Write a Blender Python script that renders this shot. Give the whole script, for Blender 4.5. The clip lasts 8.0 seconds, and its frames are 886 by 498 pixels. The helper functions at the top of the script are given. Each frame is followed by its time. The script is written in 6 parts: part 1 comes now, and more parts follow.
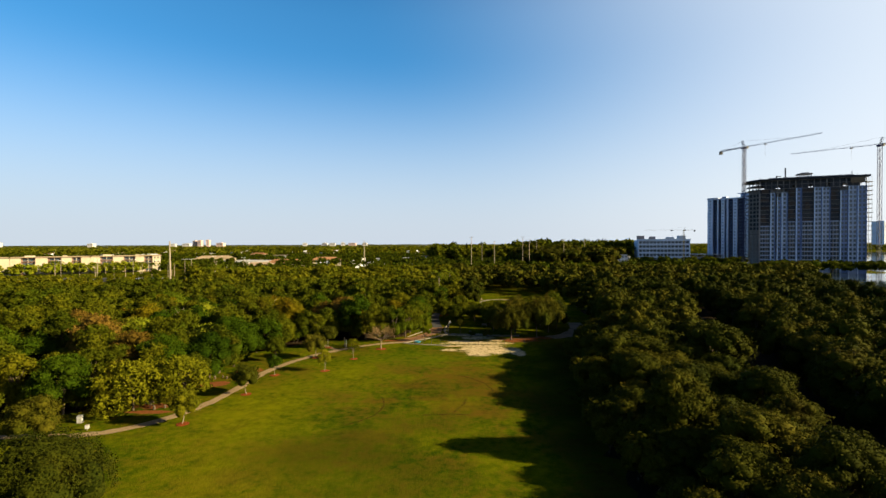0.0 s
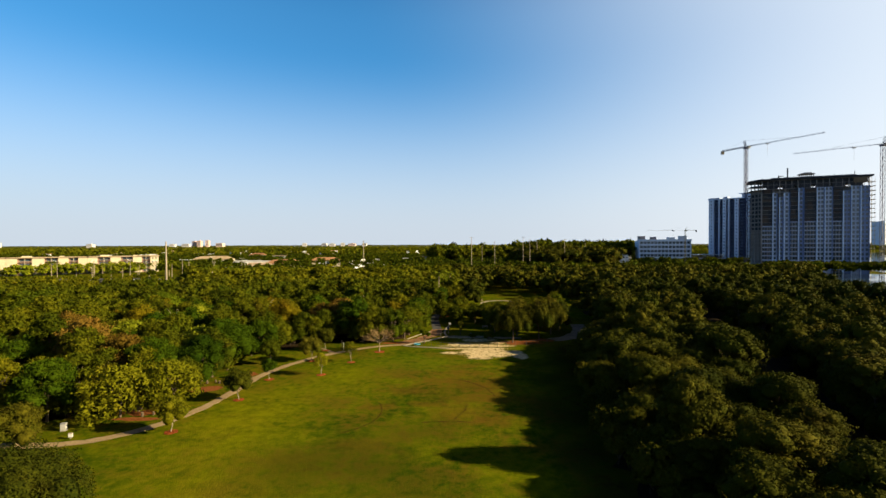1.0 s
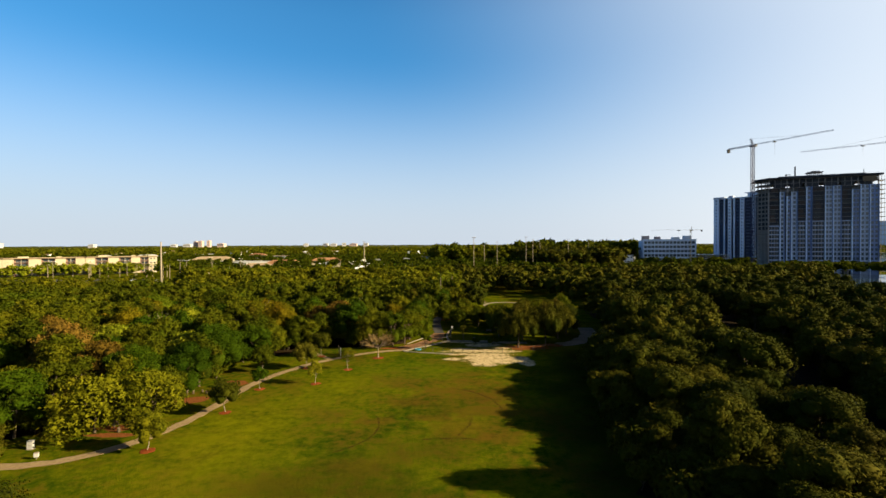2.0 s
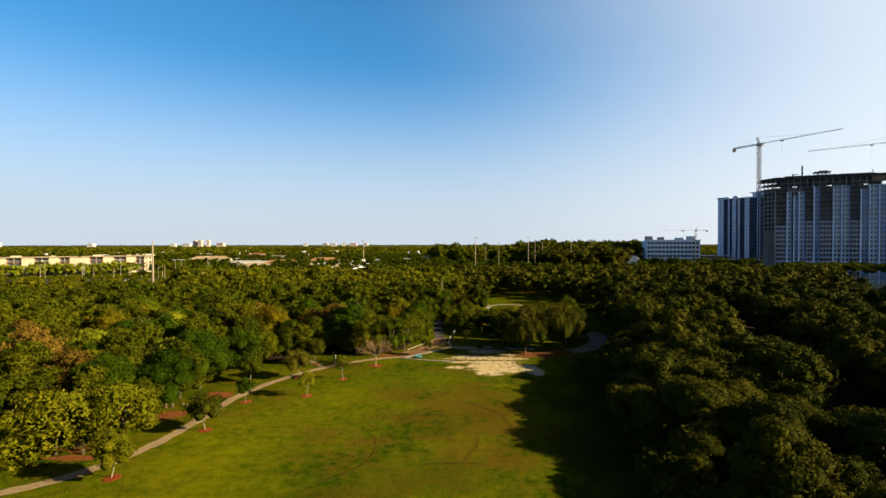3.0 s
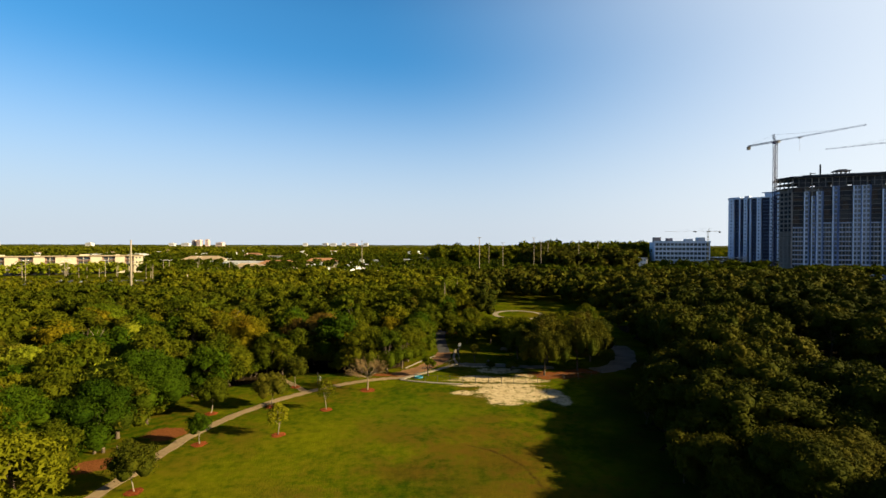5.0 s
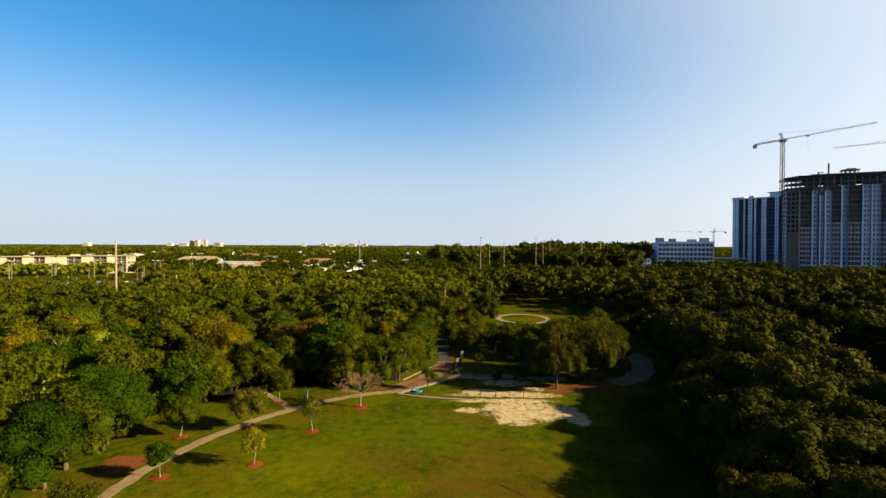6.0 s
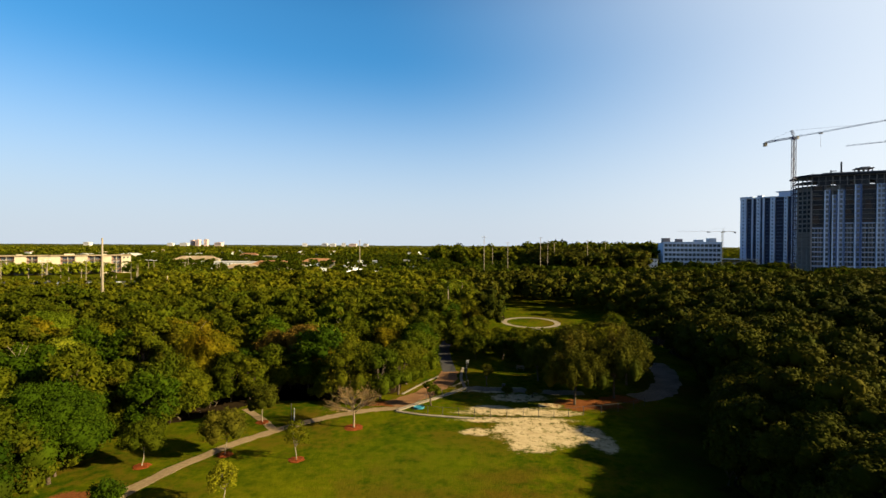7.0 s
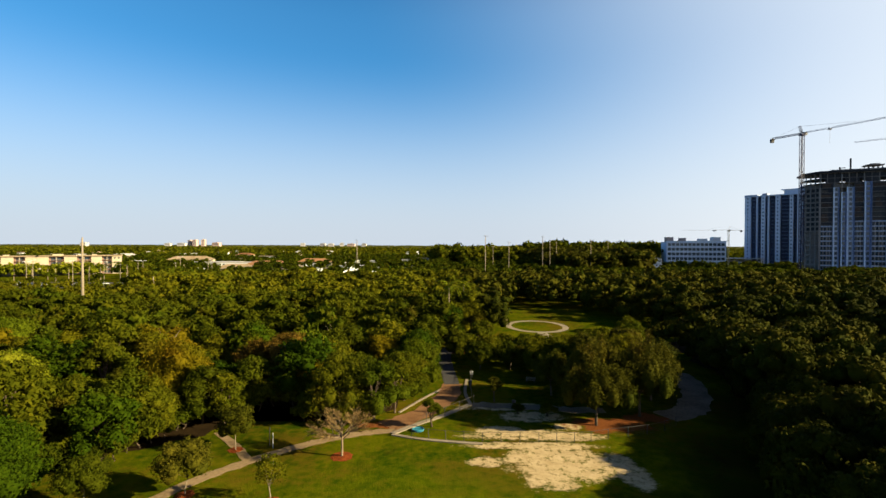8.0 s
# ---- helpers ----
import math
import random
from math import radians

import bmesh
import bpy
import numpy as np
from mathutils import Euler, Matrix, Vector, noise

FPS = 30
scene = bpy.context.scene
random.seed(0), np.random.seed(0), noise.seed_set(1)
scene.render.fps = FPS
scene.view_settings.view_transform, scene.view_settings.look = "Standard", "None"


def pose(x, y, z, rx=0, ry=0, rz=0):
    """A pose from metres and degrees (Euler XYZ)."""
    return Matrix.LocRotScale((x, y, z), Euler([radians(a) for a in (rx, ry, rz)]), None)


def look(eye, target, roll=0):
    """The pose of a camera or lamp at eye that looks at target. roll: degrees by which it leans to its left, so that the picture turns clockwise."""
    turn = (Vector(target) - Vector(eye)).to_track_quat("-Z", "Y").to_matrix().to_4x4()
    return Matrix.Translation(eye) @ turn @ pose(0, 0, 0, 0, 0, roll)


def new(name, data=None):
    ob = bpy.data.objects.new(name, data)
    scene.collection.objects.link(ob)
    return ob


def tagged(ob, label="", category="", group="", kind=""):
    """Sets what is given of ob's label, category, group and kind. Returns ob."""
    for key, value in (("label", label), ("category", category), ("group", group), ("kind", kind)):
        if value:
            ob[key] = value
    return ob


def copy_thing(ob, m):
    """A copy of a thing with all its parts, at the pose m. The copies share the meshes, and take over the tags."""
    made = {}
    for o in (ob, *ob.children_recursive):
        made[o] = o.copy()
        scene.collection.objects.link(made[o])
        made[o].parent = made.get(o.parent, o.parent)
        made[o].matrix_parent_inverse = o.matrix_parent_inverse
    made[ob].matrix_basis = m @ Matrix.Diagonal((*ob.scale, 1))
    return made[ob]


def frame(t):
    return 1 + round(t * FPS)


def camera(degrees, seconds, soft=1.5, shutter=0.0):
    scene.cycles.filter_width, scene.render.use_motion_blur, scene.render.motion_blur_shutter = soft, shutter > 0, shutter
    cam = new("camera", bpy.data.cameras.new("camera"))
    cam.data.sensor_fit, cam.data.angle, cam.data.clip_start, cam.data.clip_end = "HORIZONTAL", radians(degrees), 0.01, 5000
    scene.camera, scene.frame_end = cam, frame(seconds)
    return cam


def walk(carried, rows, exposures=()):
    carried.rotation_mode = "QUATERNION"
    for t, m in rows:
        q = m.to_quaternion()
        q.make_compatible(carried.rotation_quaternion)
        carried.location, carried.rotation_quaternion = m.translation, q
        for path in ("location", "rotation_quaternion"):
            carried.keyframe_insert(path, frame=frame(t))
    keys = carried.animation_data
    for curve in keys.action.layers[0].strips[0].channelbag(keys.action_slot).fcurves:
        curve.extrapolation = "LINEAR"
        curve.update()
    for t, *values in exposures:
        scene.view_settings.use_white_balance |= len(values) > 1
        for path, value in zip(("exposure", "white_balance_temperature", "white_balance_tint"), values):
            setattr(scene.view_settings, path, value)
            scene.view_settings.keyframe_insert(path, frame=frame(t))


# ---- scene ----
# ---- camera and its flight ----
cam = camera(86.0, 8.0)
PATH = [
    (0, (0.038, -0.011, 24.016), (0.268, 19.979, 23.746), -0.2),
    (0.5, (0.012, 0.935, 23.936), (0.282, 20.925, 23.706), -0.2),
    (1, (0.012, 2.698, 23.923), (0.252, 22.698, 23.673), -0.2),
    (1.5, (0.019, 5.220, 23.965), (0.199, 25.220, 23.715), -0.3),
    (3, (-0.481, 14.674, 23.959), (-0.301, 34.674, 23.709), -0.1),
    (3.5, (-0.722, 18.265, 23.952), (-0.562, 38.265, 23.722), -0.1),
    (4, (-0.917, 21.996, 23.978), (-0.747, 41.986, 23.758), 0.0),
    (4.5, (-1.070, 25.939, 23.963), (-0.920, 45.939, 23.733), 0.1),
    (6, (-1.616, 38.285, 23.743), (-1.406, 58.285, 23.533), 0.2),
    (6.5, (-1.830, 42.424, 23.581), (-1.650, 62.414, 23.391), 0.3),
    (7, (-2.020, 46.709, 23.476), (-1.860, 66.709, 23.276), 0.3),
    (7.5, (-2.260, 51.185, 23.447), (-2.070, 71.185, 23.257), 0.2),
    (8, (-2.431, 55.532, 23.239), (-2.211, 75.532, 23.029), 0.2),
]
walk(cam, [(t, look(eye, target, roll)) for t, eye, target, roll in PATH])

# ---- sky, sun, exposure ----
SUN_ELEV = radians(22.0)
SUN_WAY = Vector((0.976 * math.cos(SUN_ELEV), -0.217 * math.cos(SUN_ELEV), math.sin(SUN_ELEV)))
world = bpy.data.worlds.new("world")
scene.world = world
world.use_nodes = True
wn = world.node_tree.nodes
sky = wn.new("ShaderNodeTexSky")
sky.sky_type = "NISHITA"
sky.sun_disc = False
sky.sun_elevation = SUN_ELEV
sky.sun_rotation = math.atan2(SUN_WAY.x, SUN_WAY.y)
sky.altitude = 0
sky.air_density, sky.dust_density, sky.ozone_density = 0.75, 0.2, 2
tone = wn.new("ShaderNodeHueSaturation")
tone.inputs["Saturation"].default_value = 1.3
tone.inputs["Value"].default_value = 0.15
depth = wn.new("ShaderNodeGamma")
depth.inputs["Gamma"].default_value = 0.72
gain = wn.new("ShaderNodeHueSaturation")
gain.inputs["Value"].default_value = 6.7
world.node_tree.links.new(sky.outputs[0], tone.inputs["Color"])
world.node_tree.links.new(tone.outputs[0], depth.inputs["Color"])
world.node_tree.links.new(depth.outputs[0], gain.inputs["Color"])
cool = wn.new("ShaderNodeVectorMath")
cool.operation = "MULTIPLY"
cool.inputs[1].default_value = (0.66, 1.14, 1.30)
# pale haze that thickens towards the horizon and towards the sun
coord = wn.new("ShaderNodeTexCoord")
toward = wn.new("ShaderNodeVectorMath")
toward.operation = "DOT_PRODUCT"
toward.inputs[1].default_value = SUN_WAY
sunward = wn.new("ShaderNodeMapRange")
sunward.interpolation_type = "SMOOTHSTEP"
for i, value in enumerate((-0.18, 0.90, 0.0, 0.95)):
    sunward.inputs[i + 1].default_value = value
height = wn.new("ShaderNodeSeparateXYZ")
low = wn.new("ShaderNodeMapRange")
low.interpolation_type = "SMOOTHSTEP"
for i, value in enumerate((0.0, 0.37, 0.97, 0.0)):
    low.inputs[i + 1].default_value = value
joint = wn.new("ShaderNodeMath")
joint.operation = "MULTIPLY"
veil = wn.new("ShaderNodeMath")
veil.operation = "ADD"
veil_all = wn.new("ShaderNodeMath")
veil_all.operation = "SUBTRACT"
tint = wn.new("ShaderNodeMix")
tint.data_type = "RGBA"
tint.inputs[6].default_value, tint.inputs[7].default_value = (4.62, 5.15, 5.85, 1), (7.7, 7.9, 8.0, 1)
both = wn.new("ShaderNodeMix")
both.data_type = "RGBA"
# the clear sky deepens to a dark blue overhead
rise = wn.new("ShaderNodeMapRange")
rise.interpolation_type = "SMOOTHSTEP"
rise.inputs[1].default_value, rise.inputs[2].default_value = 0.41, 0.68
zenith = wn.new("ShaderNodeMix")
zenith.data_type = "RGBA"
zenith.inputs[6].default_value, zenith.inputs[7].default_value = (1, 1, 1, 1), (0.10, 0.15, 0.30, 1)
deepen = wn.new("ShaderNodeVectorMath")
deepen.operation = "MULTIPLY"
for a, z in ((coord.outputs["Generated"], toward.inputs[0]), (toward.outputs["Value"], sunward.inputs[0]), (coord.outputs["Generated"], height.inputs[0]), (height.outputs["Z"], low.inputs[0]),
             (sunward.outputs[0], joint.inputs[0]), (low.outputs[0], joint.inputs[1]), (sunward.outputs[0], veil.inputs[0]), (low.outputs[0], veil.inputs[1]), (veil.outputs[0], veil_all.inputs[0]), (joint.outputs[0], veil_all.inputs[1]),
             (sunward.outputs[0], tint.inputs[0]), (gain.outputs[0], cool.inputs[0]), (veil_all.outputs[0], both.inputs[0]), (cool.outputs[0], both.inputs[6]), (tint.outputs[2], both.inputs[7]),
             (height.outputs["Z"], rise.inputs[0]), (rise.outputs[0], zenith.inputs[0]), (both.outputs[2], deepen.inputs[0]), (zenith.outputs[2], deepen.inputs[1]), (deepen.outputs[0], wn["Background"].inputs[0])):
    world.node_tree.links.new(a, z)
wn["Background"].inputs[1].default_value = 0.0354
sun = new("sun", bpy.data.lights.new("sun", "SUN"))
sun.data.energy, sun.data.angle, sun.data.color = 5, radians(0.6), (1.0, 0.80, 0.46)
sun.matrix_world = look(SUN_WAY * 900, (0, 0, 0))
scene.view_settings.exposure = 1.92


# ---- materials ----
def mat(name, rough=0.8, metal=0.0):
    m = bpy.data.materials.new(name)
    m.use_nodes = True
    b = m.node_tree.nodes["Principled BSDF"]
    b.inputs["Roughness"].default_value, b.inputs["Metallic"].default_value = rough, metal
    b.inputs["Specular IOR Level"].default_value = 0.3
    return m, m.node_tree, b


def node(nt, kind, *links, operation=""):
    n = nt.nodes.new(kind)
    if operation:
        n.operation = operation
    for i, value in enumerate(links):
        if value is None:
            continue
        if hasattr(value, "is_linked"):
            nt.links.new(value, n.inputs[i])
        else:
            n.inputs[i].default_value = value
    return n


def math_node(nt, op, a, b=None, c=None):
    return node(nt, "ShaderNodeMath", a, b, c, operation=op).outputs[0]


def noise_node(nt, vec, scale, detail=3.0, rough=0.55):
    n = nt.nodes.new("ShaderNodeTexNoise")
    n.inputs["Scale"].default_value, n.inputs["Detail"].default_value, n.inputs["Roughness"].default_value = scale, detail, rough
    if vec is not None:
        nt.links.new(vec, n.inputs["Vector"])
    return n.outputs["Fac"]


def ramp(nt, fac, *stops):
    r = nt.nodes.new("ShaderNodeValToRGB")
    e = r.color_ramp.elements
    while len(e) < len(stops):
        e.new(0.5)
    for el, (p, c) in zip(e, stops):
        el.position, el.color = p, (*c, 1)
    nt.links.new(fac, r.inputs[0])
    return r.outputs[0]


def mixc(nt, fac, a, b):
    n = nt.nodes.new("ShaderNodeMix")
    n.data_type = "RGBA"
    for sock, value in ((n.inputs[0], fac), (n.inputs[6], a), (n.inputs[7], b)):
        if hasattr(value, "is_linked"):
            nt.links.new(value, sock)
        else:
            sock.default_value = value if isinstance(value, float) else (*value, 1)
    return n.outputs[2]


def place(nt):
    return nt.nodes.new("ShaderNodeNewGeometry").outputs["Position"]


def bump(nt, b, height, strength, dist=0.05):
    n = node(nt, "ShaderNodeBump")
    n.inputs["Strength"].default_value, n.inputs["Distance"].default_value = strength, dist
    nt.links.new(height, n.inputs["Height"])
    nt.links.new(n.outputs[0], b.inputs["Normal"])


def two_tone(name, c1, c2, fine=6.0, coarse=0.4, rough=0.8, bumpy=0.2, metal=0.0):
    """Grain and larger stains between two colours, at world scale."""
    m, nt, b = mat(name, rough, metal)
    if rough >= 0.9:
        b.inputs["Specular IOR Level"].default_value = 0.04
    p = place(nt)
    fac = math_node(nt, "ADD", math_node(nt, "MULTIPLY", noise_node(nt, p, fine), 0.5), math_node(nt, "MULTIPLY", noise_node(nt, p, coarse), 0.5))
    fac = math_node(nt, "ADD", fac, math_node(nt, "MULTIPLY", math_node(nt, "SUBTRACT", node(nt, "ShaderNodeObjectInfo").outputs["Random"], 0.5), 0.12))
    nt.links.new(ramp(nt, fac, (0.35, c1), (0.65, c2)), b.inputs["Base Color"])
    bump(nt, b, noise_node(nt, p, fine * 3), bumpy)
    return m


def foliage(name, dark, mid, light, through_leaf=0.25, patch=0.09, mottle=0.38):
    """Leaves: each leaf spray, each tree and each stretch of wood differs a little; some light passes through."""
    m, nt, b = mat(name, 0.85)
    b.inputs["Specular IOR Level"].default_value = 0.02
    geo = nt.nodes.new("ShaderNodeNewGeometry")
    obj = nt.nodes.new("ShaderNodeObjectInfo")
    f = math_node(nt, "MULTIPLY_ADD", geo.outputs["Random Per Island"], 0.38, 0.02)
    f = math_node(nt, "ADD", f, math_node(nt, "MULTIPLY", obj.outputs["Random"], 0.5))
    n = math_node(nt, "SUBTRACT", noise_node(nt, geo.outputs["Position"], patch, 2.0), 0.42)
    f = math_node(nt, "ADD", f, math_node(nt, "MULTIPLY", n, 0.75))
    col = ramp(nt, f, (0.05, dark), (0.5, mid), (0.95, light))
    dry = node(nt, "ShaderNodeMapRange", noise_node(nt, geo.outputs["Position"], patch * 1.7, 2.0), 0.60, 0.70, 0.0, mottle).outputs[0]
    col = mixc(nt, dry, col, (mid[0] * 1.35, mid[1] * 0.72, mid[2] * 2.0))
    lush = node(nt, "ShaderNodeMapRange", noise_node(nt, geo.outputs["Position"], patch * 0.8, 2.0), 0.36, 0.44, mottle, 0.0).outputs[0]
    col = mixc(nt, lush, col, (mid[0] * 0.55, mid[1] * 0.95, mid[2]))
    nt.links.new(col, b.inputs["Base Color"])
    tr = nt.nodes.new("ShaderNodeBsdfTranslucent")
    nt.links.new(col, tr.inputs[0])
    mx = nt.nodes.new("ShaderNodeMixShader")
    mx.inputs[0].default_value = through_leaf
    nt.links.new(b.outputs[0], mx.inputs[1])
    nt.links.new(tr.outputs[0], mx.inputs[2])
    nt.links.new(mx.outputs[0], nt.nodes["Material Output"].inputs[0])
    return m


def glass(name, tint=(0.03, 0.045, 0.06)):
    m, nt, b = mat(name, 0.08)
    b.inputs["Base Color"].default_value = (*tint, 1)
    b.inputs["Specular IOR Level"].default_value = 0.6
    return m


def ellipse_mask(nt, p, wob, x, y, rx, ry, soft=0.35, wobble=0.9):
    """1 inside a ragged ellipse on the ground, 0 outside."""
    sep = node(nt, "ShaderNodeSeparateXYZ", p)
    dx = math_node(nt, "DIVIDE", math_node(nt, "SUBTRACT", sep.outputs[0], x), rx)
    dy = math_node(nt, "DIVIDE", math_node(nt, "SUBTRACT", sep.outputs[1], y), ry)
    d = math_node(nt, "SQRT", math_node(nt, "ADD", math_node(nt, "MULTIPLY", dx, dx), math_node(nt, "MULTIPLY", dy, dy)))
    d = math_node(nt, "ADD", d, math_node(nt, "MULTIPLY", math_node(nt, "SUBTRACT", wob, 0.5), wobble))
    n = node(nt, "ShaderNodeMapRange", d, 1.0 - soft / 2, 1.0 + soft / 2, 1.0, 0.0)
    return n.outputs[0]


def arc_mask(nt, p, x, y, r, width, x0, x1, y0, y1):
    """1 on the worn wheel mark of a circle's arc within a box on the ground."""
    sep = node(nt, "ShaderNodeSeparateXYZ", p)
    dx, dy = math_node(nt, "SUBTRACT", sep.outputs[0], x), math_node(nt, "SUBTRACT", sep.outputs[1], y)
    d = math_node(nt, "SQRT", math_node(nt, "ADD", math_node(nt, "MULTIPLY", dx, dx), math_node(nt, "MULTIPLY", dy, dy)))
    d = math_node(nt, "ABSOLUTE", math_node(nt, "SUBTRACT", math_node(nt, "ADD", d, math_node(nt, "MULTIPLY", noise_node(nt, p, 0.35, 3.0), 0.9)), r + 0.45))
    on = node(nt, "ShaderNodeMapRange", d, 0.0, width, 1.0, 0.0).outputs[0]
    a = node(nt, "ShaderNodeMapRange", sep.outputs[0], x0, x0 + 1.5, 0.0, 1.0).outputs[0]
    b = node(nt, "ShaderNodeMapRange", sep.outputs[0], x1 - 1.5, x1, 1.0, 0.0).outputs[0]
    c = node(nt, "ShaderNodeMapRange", sep.outputs[1], y0, y0 + 1.5, 0.0, 1.0).outputs[0]
    e = node(nt, "ShaderNodeMapRange", sep.outputs[1], y1 - 1.5, y1, 1.0, 0.0).outputs[0]
    return math_node(nt, "MULTIPLY", math_node(nt, "MULTIPLY", on, math_node(nt, "MULTIPLY", c, e)), math_node(nt, "MULTIPLY", a, b))


def ground_material():
    m, nt, b = mat("lawn_and_sand", 1.0)
    b.inputs["Specular IOR Level"].default_value = 0.0
    p = place(nt)
    blades, tuft = noise_node(nt, p, 5.0, 4.0, 0.7), noise_node(nt, p, 0.8, 4.0, 0.65)
    field, wob = noise_node(nt, p, 0.11, 5.0, 0.62), noise_node(nt, p, 0.42, 5.0, 0.65)
    grass = ramp(nt, math_node(nt, "ADD", math_node(nt, "MULTIPLY", tuft, 0.7), math_node(nt, "MULTIPLY", blades, 0.3)),
                 (0.41, (0.0148, 0.0307, 0.00118)), (0.5, (0.0414, 0.0548, 0.00118)), (0.60, (0.0814, 0.0792, 0.00315)))
    green = ramp(nt, field, (0.42, (0.0126, 0.0278, 0.00118)), (0.58, (0.0651, 0.071, 0.00158)))
    col = mixc(nt, 0.5, grass, green)
    worn = node(nt, "ShaderNodeMapRange", noise_node(nt, p, 0.33, 6.0, 0.7), 0.52, 0.66, 0.0, 0.4).outputs[0]
    col = mixc(nt, worn, col, (0.0335, 0.0268, 0.00315))
    dry = node(nt, "ShaderNodeMapRange", math_node(nt, "MULTIPLY", noise_node(nt, p, 0.075, 6.0, 0.68), math_node(nt, "ADD", tuft, 0.5)), 0.46, 0.66, 0.0, 0.75).outputs[0]
    col = mixc(nt, dry, col, (0.065, 0.0414, 0.00473))
    ragged_turf = math_node(nt, "ADD", math_node(nt, "MULTIPLY", tuft, 0.5), math_node(nt, "MULTIPLY", noise_node(nt, p, 0.22, 4.0, 0.65), 0.5))
    for x, y, rx, ry in DIRT:
        k = math_node(nt, "MULTIPLY", ellipse_mask(nt, p, wob, x * 1.2, y * 1.2, rx * 1.2, ry * 1.2, 1.0, 3.2), 0.38)
        col = mixc(nt, k, col, (0.0747, 0.0335, 0.00552))
    # turf tones, and the mangroves' shade painted into the lawn colour
    for x, y, rx, ry, k, tone_ in TURF_AND_SHADE:
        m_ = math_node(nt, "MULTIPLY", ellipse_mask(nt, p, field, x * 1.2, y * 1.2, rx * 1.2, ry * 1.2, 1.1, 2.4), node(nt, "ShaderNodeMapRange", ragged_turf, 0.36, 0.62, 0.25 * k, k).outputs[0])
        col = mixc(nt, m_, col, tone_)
    for arc in WHEEL_MARKS:
        k = math_node(nt, "MULTIPLY", arc_mask(nt, p, *arc), node(nt, "ShaderNodeMapRange", noise_node(nt, p, 0.8, 4.0, 0.7), 0.40, 0.60, 0.15, 0.85).outputs[0])
        col = mixc(nt, k, col, (0.022, 0.013, 0.004))
    ragged = math_node(nt, "ADD", math_node(nt, "MULTIPLY", wob, 0.5), math_node(nt, "MULTIPLY", noise_node(nt, p, 2.0, 5.0, 0.75), 0.5))
    sand = ramp(nt, tuft, (0.3, (0.274, 0.211, 0.111)), (0.7, (0.385, 0.307, 0.181)))
    bare = node(nt, "ShaderNodeMapRange", noise_node(nt, p, 0.9, 6.0, 0.78), 0.40, 0.50, 0.12, 1.0).outputs[0]
    for x, y, rx, ry in SAND:
        k = math_node(nt, "MULTIPLY", ellipse_mask(nt, p, ragged, x * 1.2, y * 1.2, rx * 1.2, ry * 1.2, 0.35, 2.9), bare)
        col = mixc(nt, k, col, sand)
    mulch = ramp(nt, blades, (0.3, (0.0591, 0.0197, 0.0063)), (0.7, (0.158, 0.0591, 0.0197)))
    for x, y, rx, ry in MULCH:
        col = mixc(nt, ellipse_mask(nt, p, wob, x * 1.2, y * 1.2, rx * 1.2, ry * 1.2, 0.25, 2.2), col, mulch)
    nt.links.new(col, b.inputs["Base Color"])
    bump(nt, b, math_node(nt, "ADD", blades, tuft), 0.6, 0.12)
    return m


# ragged patches on the ground: x, y, half-widths
SAND = [(7.6, 88.4, 3.4, 2.5), (7.4, 85.6, 2.3, 2.2), (10.8, 87.6, 2.9, 2.6), (13.6, 88.2, 2.0, 1.5), (14.5, 85.8, 1.3, 2.3), (2.3, 88.3, 1.7, 0.9), (4.4, 91.7, 3.8, 0.75), (9.0, 91.6, 4.4, 0.8), (8.6, 90.2, 3.4, 1.2),
        (6.5, 94.3, 5.4, 1.2), (11.4, 93.7, 3.0, 1.0), (4.5, 95.6, 2.3, 1.0), (8.5, 99.4, 3.6, 1.5), (12.0, 96.4, 1.6, 0.9), (6.5, 102.6, 4.6, 1.2)]
MULCH = [(16.4, 96.8, 4.2, 1.9), (21.2, 98.8, 2.4, 1.5), (-34.8, 58.6, 2.4, 0.9), (-32.0, 67.6, 2.0, 1.3), (1.2, 131.0, 2.4, 2.0), (-8.2, 97.0, 3.0, 1.0), (-29.6, 74.6, 2.1, 1.5), (-34.5, 56.6, 3.0, 0.5)]
DIRT = [(2.6, 57.5, 3.4, 2.6), (4.8, 68.5, 2.8, 1.7), (-1.5, 61.0, 2.0, 0.9), (3.5, 75.0, 5.0, 1.6), (0.5, 71.0, 3.0, 1.2), (4.5, 62.5, 3.4, 1.3), (6.6, 55.0, 3.0, 1.4), (-4.0, 66.0, 3.2, 1.5), (4.0, 79.0, 3.2, 1.3), (-7.5, 49.0, 3.4, 1.6), (-14.0, 46.0, 3.6, 1.4), (8.0, 70.0, 2.2, 3.0), (-7.0, 60.0, 2.6, 1.0)]
